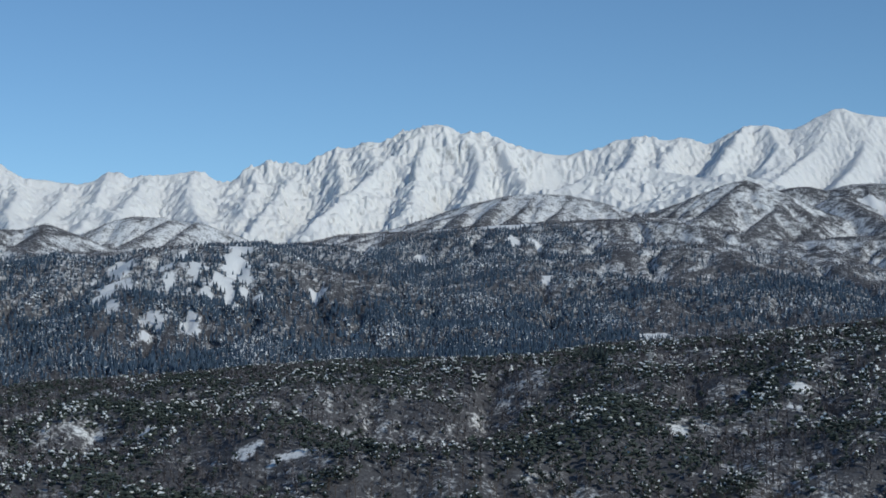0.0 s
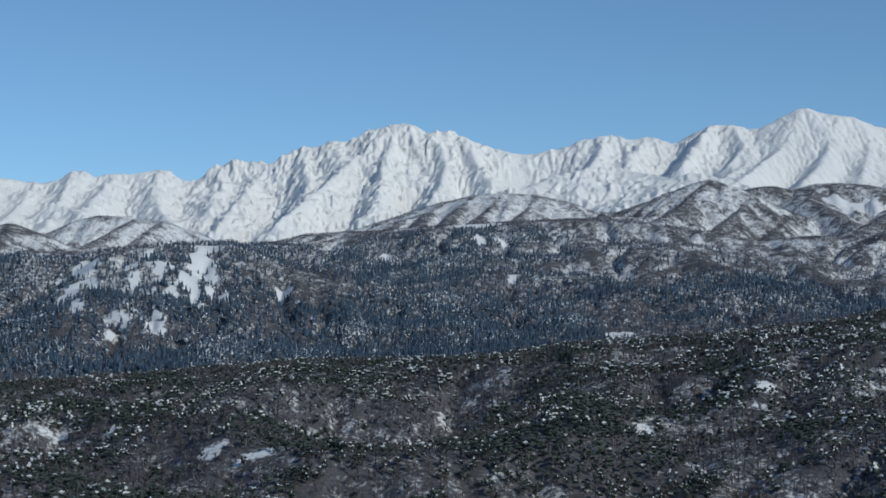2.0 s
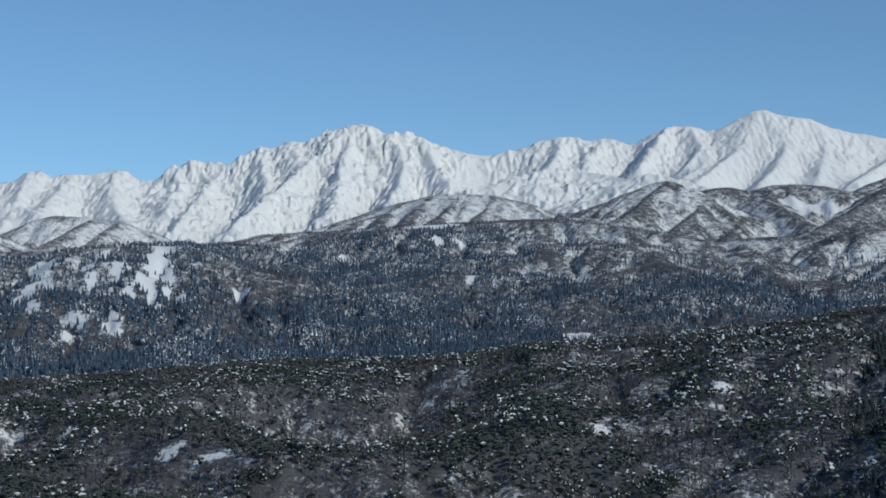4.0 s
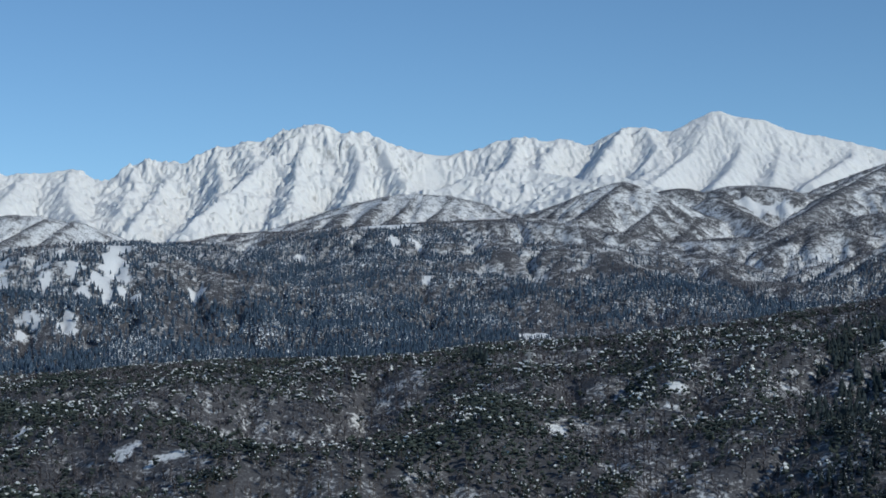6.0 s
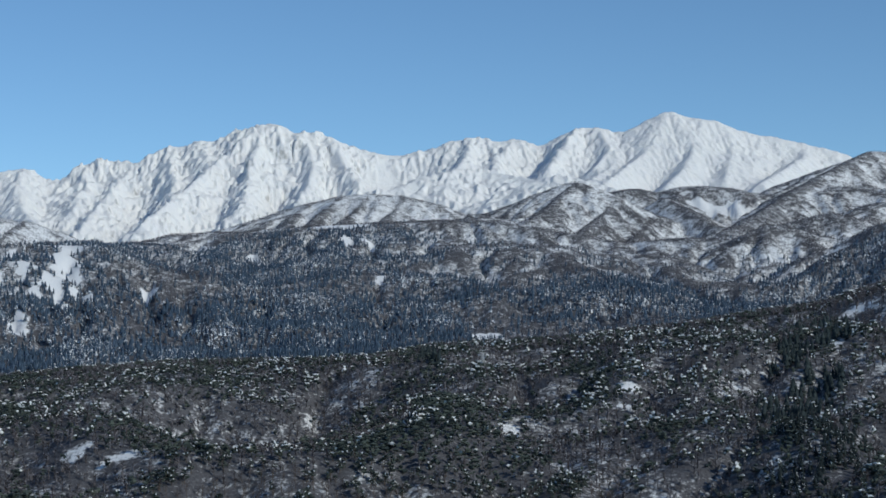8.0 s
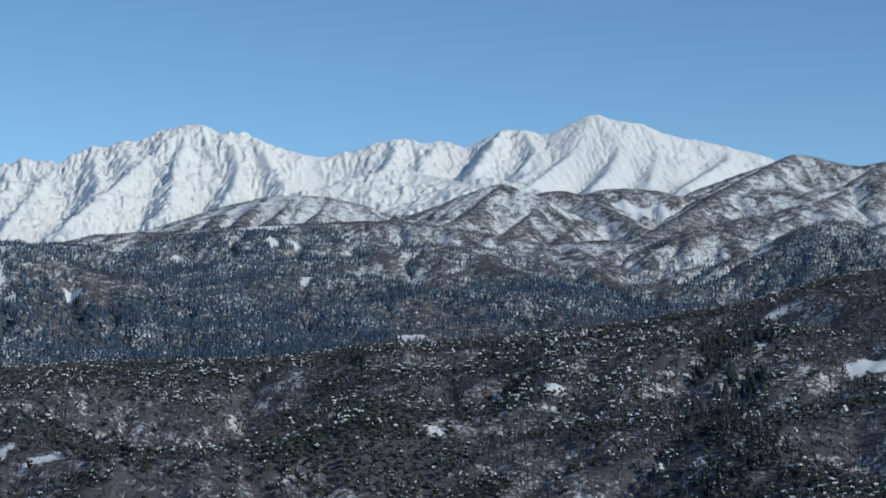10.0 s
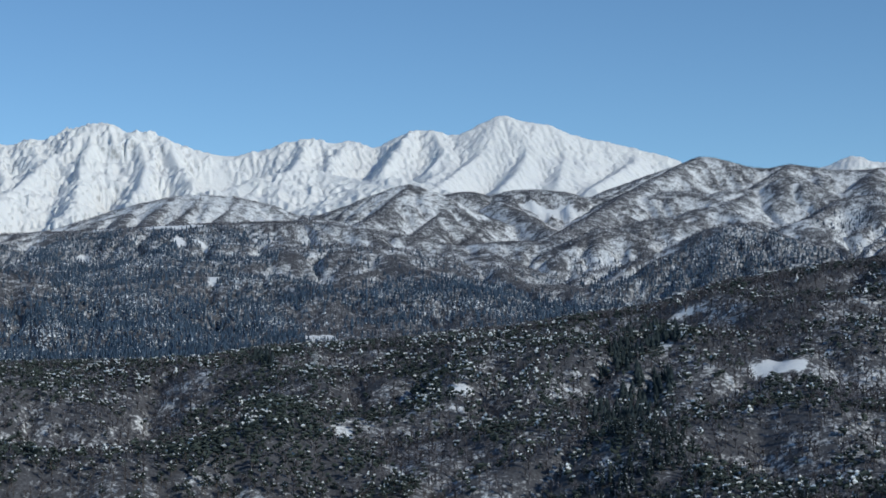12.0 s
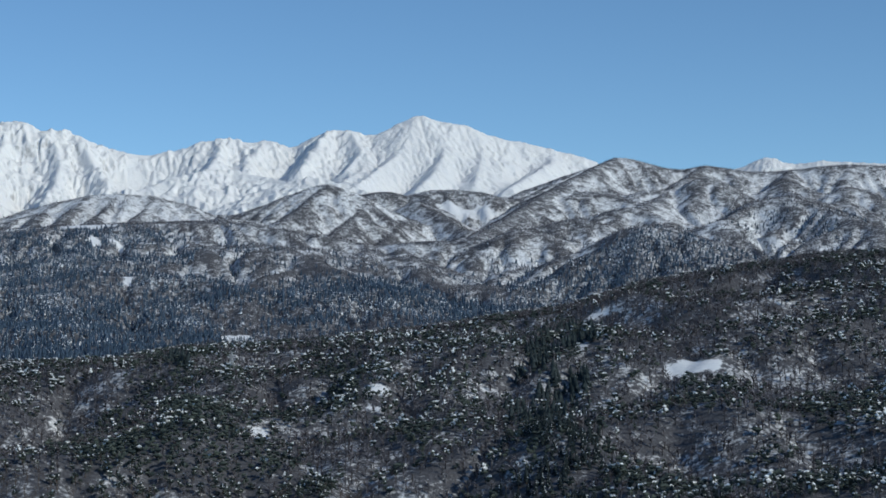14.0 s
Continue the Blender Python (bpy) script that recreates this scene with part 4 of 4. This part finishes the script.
def spread_pine(seed, tall):
    """A bent trunk with limbs, ragged needle clumps and loads of snow."""
    rs = np.random.default_rng(seed)
    tree = new("pine_tree")
    bx, by = rs.normal() * 0.08 * tall, rs.normal() * 0.08 * tall
    part("trunk", *tube([(0, 0, 0), (bx * 0.5, by * 0.6, tall * 0.4), (bx, by, tall * 0.85)], [0.03 * tall, 0.02 * tall, 0.006 * tall]), M_BARK, tree)
    v, f, sv, sf, lv, lf = [], [], [], [], [], []
    for k in range(13):
        h = tall * rs.uniform(0.35, 0.92)
        a, d = rs.uniform(0, 2 * math.pi), tall * 0.36 * (1.05 - h / tall) ** 0.5 * rs.uniform(0.4, 1)
        stem = np.array([bx * h / tall, by * h / tall, h * 0.88])
        c = stem + (math.cos(a) * d, math.sin(a) * d, h * 0.12)
        size = tall * np.array([rs.uniform(.10, .19), rs.uniform(.10, .19), rs.uniform(.05, .10)])
        o = len(lv)
        tv, tf = tube([tuple(stem - (0, 0, 0.1 * tall)), tuple(c)], [0.012 * tall, 0.004 * tall], 4)
        lv += tv
        lf += [tuple(q + o for q in t) for t in tf]
        for b in range(3):
            o = len(v)
            v += list((CLUMP * rs.uniform(0.7, 1.3, (5, 1))) * size * rs.uniform(0.6, 1) + c + rs.normal(size=3) * size * 0.6)
            f += [tuple(q + o) for q in CLUMP_FACES]
        if rs.uniform() < 0.4:
            o = len(sv)
            sv += list((CLUMP * rs.uniform(0.7, 1.3, (5, 1))) * tall * np.array([rs.uniform(.06, .11), rs.uniform(.06, .11), rs.uniform(.05, .09)]) + c + (0, 0, size[2] * 1.0))
            sf += [tuple(q + o) for q in CLUMP_FACES]
    tagged(part("branchwork", lv, lf, M_BARK, tree), kind="stuff")
    part("crown", v, f, M_PINE, tree)
    tagged(part("snow_load", sv, sf, M_SNOW, tree, "white snow lying on the needles"), kind="stuff")
    return tagged(tree, "dark green pine with bright snow clumps, on a wooded slope", "tree", group="pines of the near slope")


def bare_oak(seed, tall):
    """A forked trunk with upswept limbs and a haze of twigs."""
    rs = np.random.default_rng(seed)
    tree = new("bare_tree")
    part("trunk", *tube([(0, 0, 0), (rs.normal() * 0.1, rs.normal() * 0.1, tall * 0.4), (0, 0, tall * 0.9)], [0.022 * tall, 0.015 * tall, 0.003 * tall], 5), M_BARK, tree)
    lv, lf, tw = [], [], []
    for k in range(9):
        h, a, d = tall * rs.uniform(0.25, 0.7), rs.uniform(0, 2 * math.pi), tall * rs.uniform(0.15, 0.34)
        tip = np.array([math.cos(a) * d, math.sin(a) * d, h + tall * rs.uniform(0.15, 0.3)])
        o = len(lv)
        tv, tf = tube([(0, 0, h), tuple(tip)], [0.010 * tall, 0.003 * tall], 4)
        lv += tv
        lf += [tuple(q + o for q in t) for t in tf]
        for q in range(7):
            base = np.array([0, 0, h]) + (tip - (0, 0, h)) * rs.uniform(0.35, 1)
            tw.append(blade(rs, base, base + (rs.normal() * 0.1 * tall, rs.normal() * 0.1 * tall, rs.uniform(0.05, 0.2) * tall), 0.007 * tall))
    tagged(part("branchwork", lv, lf, M_BARK, tree), kind="stuff")
    tw = np.concatenate(tw)
    tagged(part("twig_haze", tw, np.arange(len(tw)).reshape(-1, 3), M_TWIG, tree), kind="stuff")
    return tagged(tree, "leafless brown deciduous tree standing in snow", "tree", group="bare trees of the near slope")


def set_out(made, places, rs, low, high):
    """Copies of the trees at the places, each turned and sized by chance."""
    for k, (px_, py_) in enumerate(places):
        ob = made[k % len(made)]
        m = pose(px_, py_, float(height(np.array([px_]), np.array([py_]))[0]) - 0.15, 0, 0, rs.uniform(0, 360))
        if k < len(made):
            ob.matrix_basis = m
        else:
            ob = copy_thing(ob, m)
        s = rs.uniform(low, high)
        ob.scale = (s * rs.uniform(0.9, 1.1), s * rs.uniform(0.9, 1.1), s)


x, y, rs = scatter(715, 1240, 4.6, 111)
o = openness(x, y, GROVES, 1.5)
q = np.nonzero(o > 0)[0]
q = q[np.argsort(np.hypot(x[q], y[q]))]
set_out([tall_conifer(400 + k, 7.8) for k in range(4)], list(zip(x[q[:280]], y[q[:280]])), rs, 0.65, 1.15)
q = q[280:]
plant("conifer_woods", "dark conifer grove on the near slope", [conifer(90 + k, 4, 6) for k in range(4)], x[q], y[q], rs.uniform(6, 10, len(q)), rs.uniform(.9, 1.2, len(q)), [M_FIR], 306)
set_out([spread_pine(430 + k, 6.0) for k in range(4)], list(zip(fore_x[near_pines], fore_y[near_pines])), rs, 0.6, 1.15)
set_out([bare_oak(460 + k, 6.5) for k in range(4)], list(zip(fore_x[near_bare], fore_y[near_bare])), rs, 0.7, 1.15)


# ---- power line mast on a knoll ----
def lattice_mast(tall):
    """Four legs that lean together, cross braces and three pairs of arms."""
    mast = new("power_pylon")
    foot, neck = tall * 0.11, tall * 0.02

    def corner(k, h):
        w = foot + (neck - foot) * min(h / (0.85 * tall), 1)
        return np.array([w * (1, 1, -1, -1)[k], w * (1, -1, -1, 1)[k], h])

    def bar(name, p, q, r, label=""):
        d = (q - p) / np.linalg.norm(q - p)
        s = np.cross(d, (0.3, 0.5, 0.81))
        s = s / np.linalg.norm(s) * r
        t = np.cross(d, s)
        v = [e + a * s + b_ * t for e in (p, q) for a, b_ in ((1, 1), (-1, 1), (-1, -1), (1, -1))]
        f = [(0, 1, 5, 4), (1, 2, 6, 5), (2, 3, 7, 6), (3, 0, 4, 7), (3, 2, 1, 0), (4, 5, 6, 7)]
        return part(name, v, f, M_STEEL, mast, label)

    levels = [0, 0.2, 0.38, 0.54, 0.68, 0.85]
    for k in range(4):
        bar("leg", corner(k, -0.3), corner(k, 0.85 * tall), 0.16)
    for a, c in zip(levels, levels[1:]):
        for k in range(4):
            bar("brace", corner(k, a * tall), corner((k + 1) % 4, c * tall), 0.08)
            bar("brace", corner((k + 1) % 4, a * tall), corner(k, c * tall), 0.08)
    bar("top_post", np.array([0, 0, 0.84 * tall]), np.array([0, 0, tall]), 0.13)
    for h, w in ((0.70, 0.2), (0.80, 0.17), (0.90, 0.13)):
        bar("cross_arm", np.array([-w * tall, 0, h * tall]), np.array([w * tall, 0, h * tall]), 0.13)
    return tagged(mast, "grey steel lattice power pylon on a wooded knoll", "pylon")


pylon = lattice_mast(15.0)
for k, (px_, py_, turned) in enumerate(((122.0, 1143.0, 20), (-20.0, 1745.0, 35))):
    m = pose(px_, py_, float(height(np.array([px_]), np.array([py_]))[0]), 0, 0, turned)
    if k:
        far_pylon = tagged(copy_thing(pylon, m), "grey steel lattice power pylon among frosted cedars")
        far_pylon.scale = (1.3, 1.3, 1.3)
    else:
        pylon.matrix_basis = m
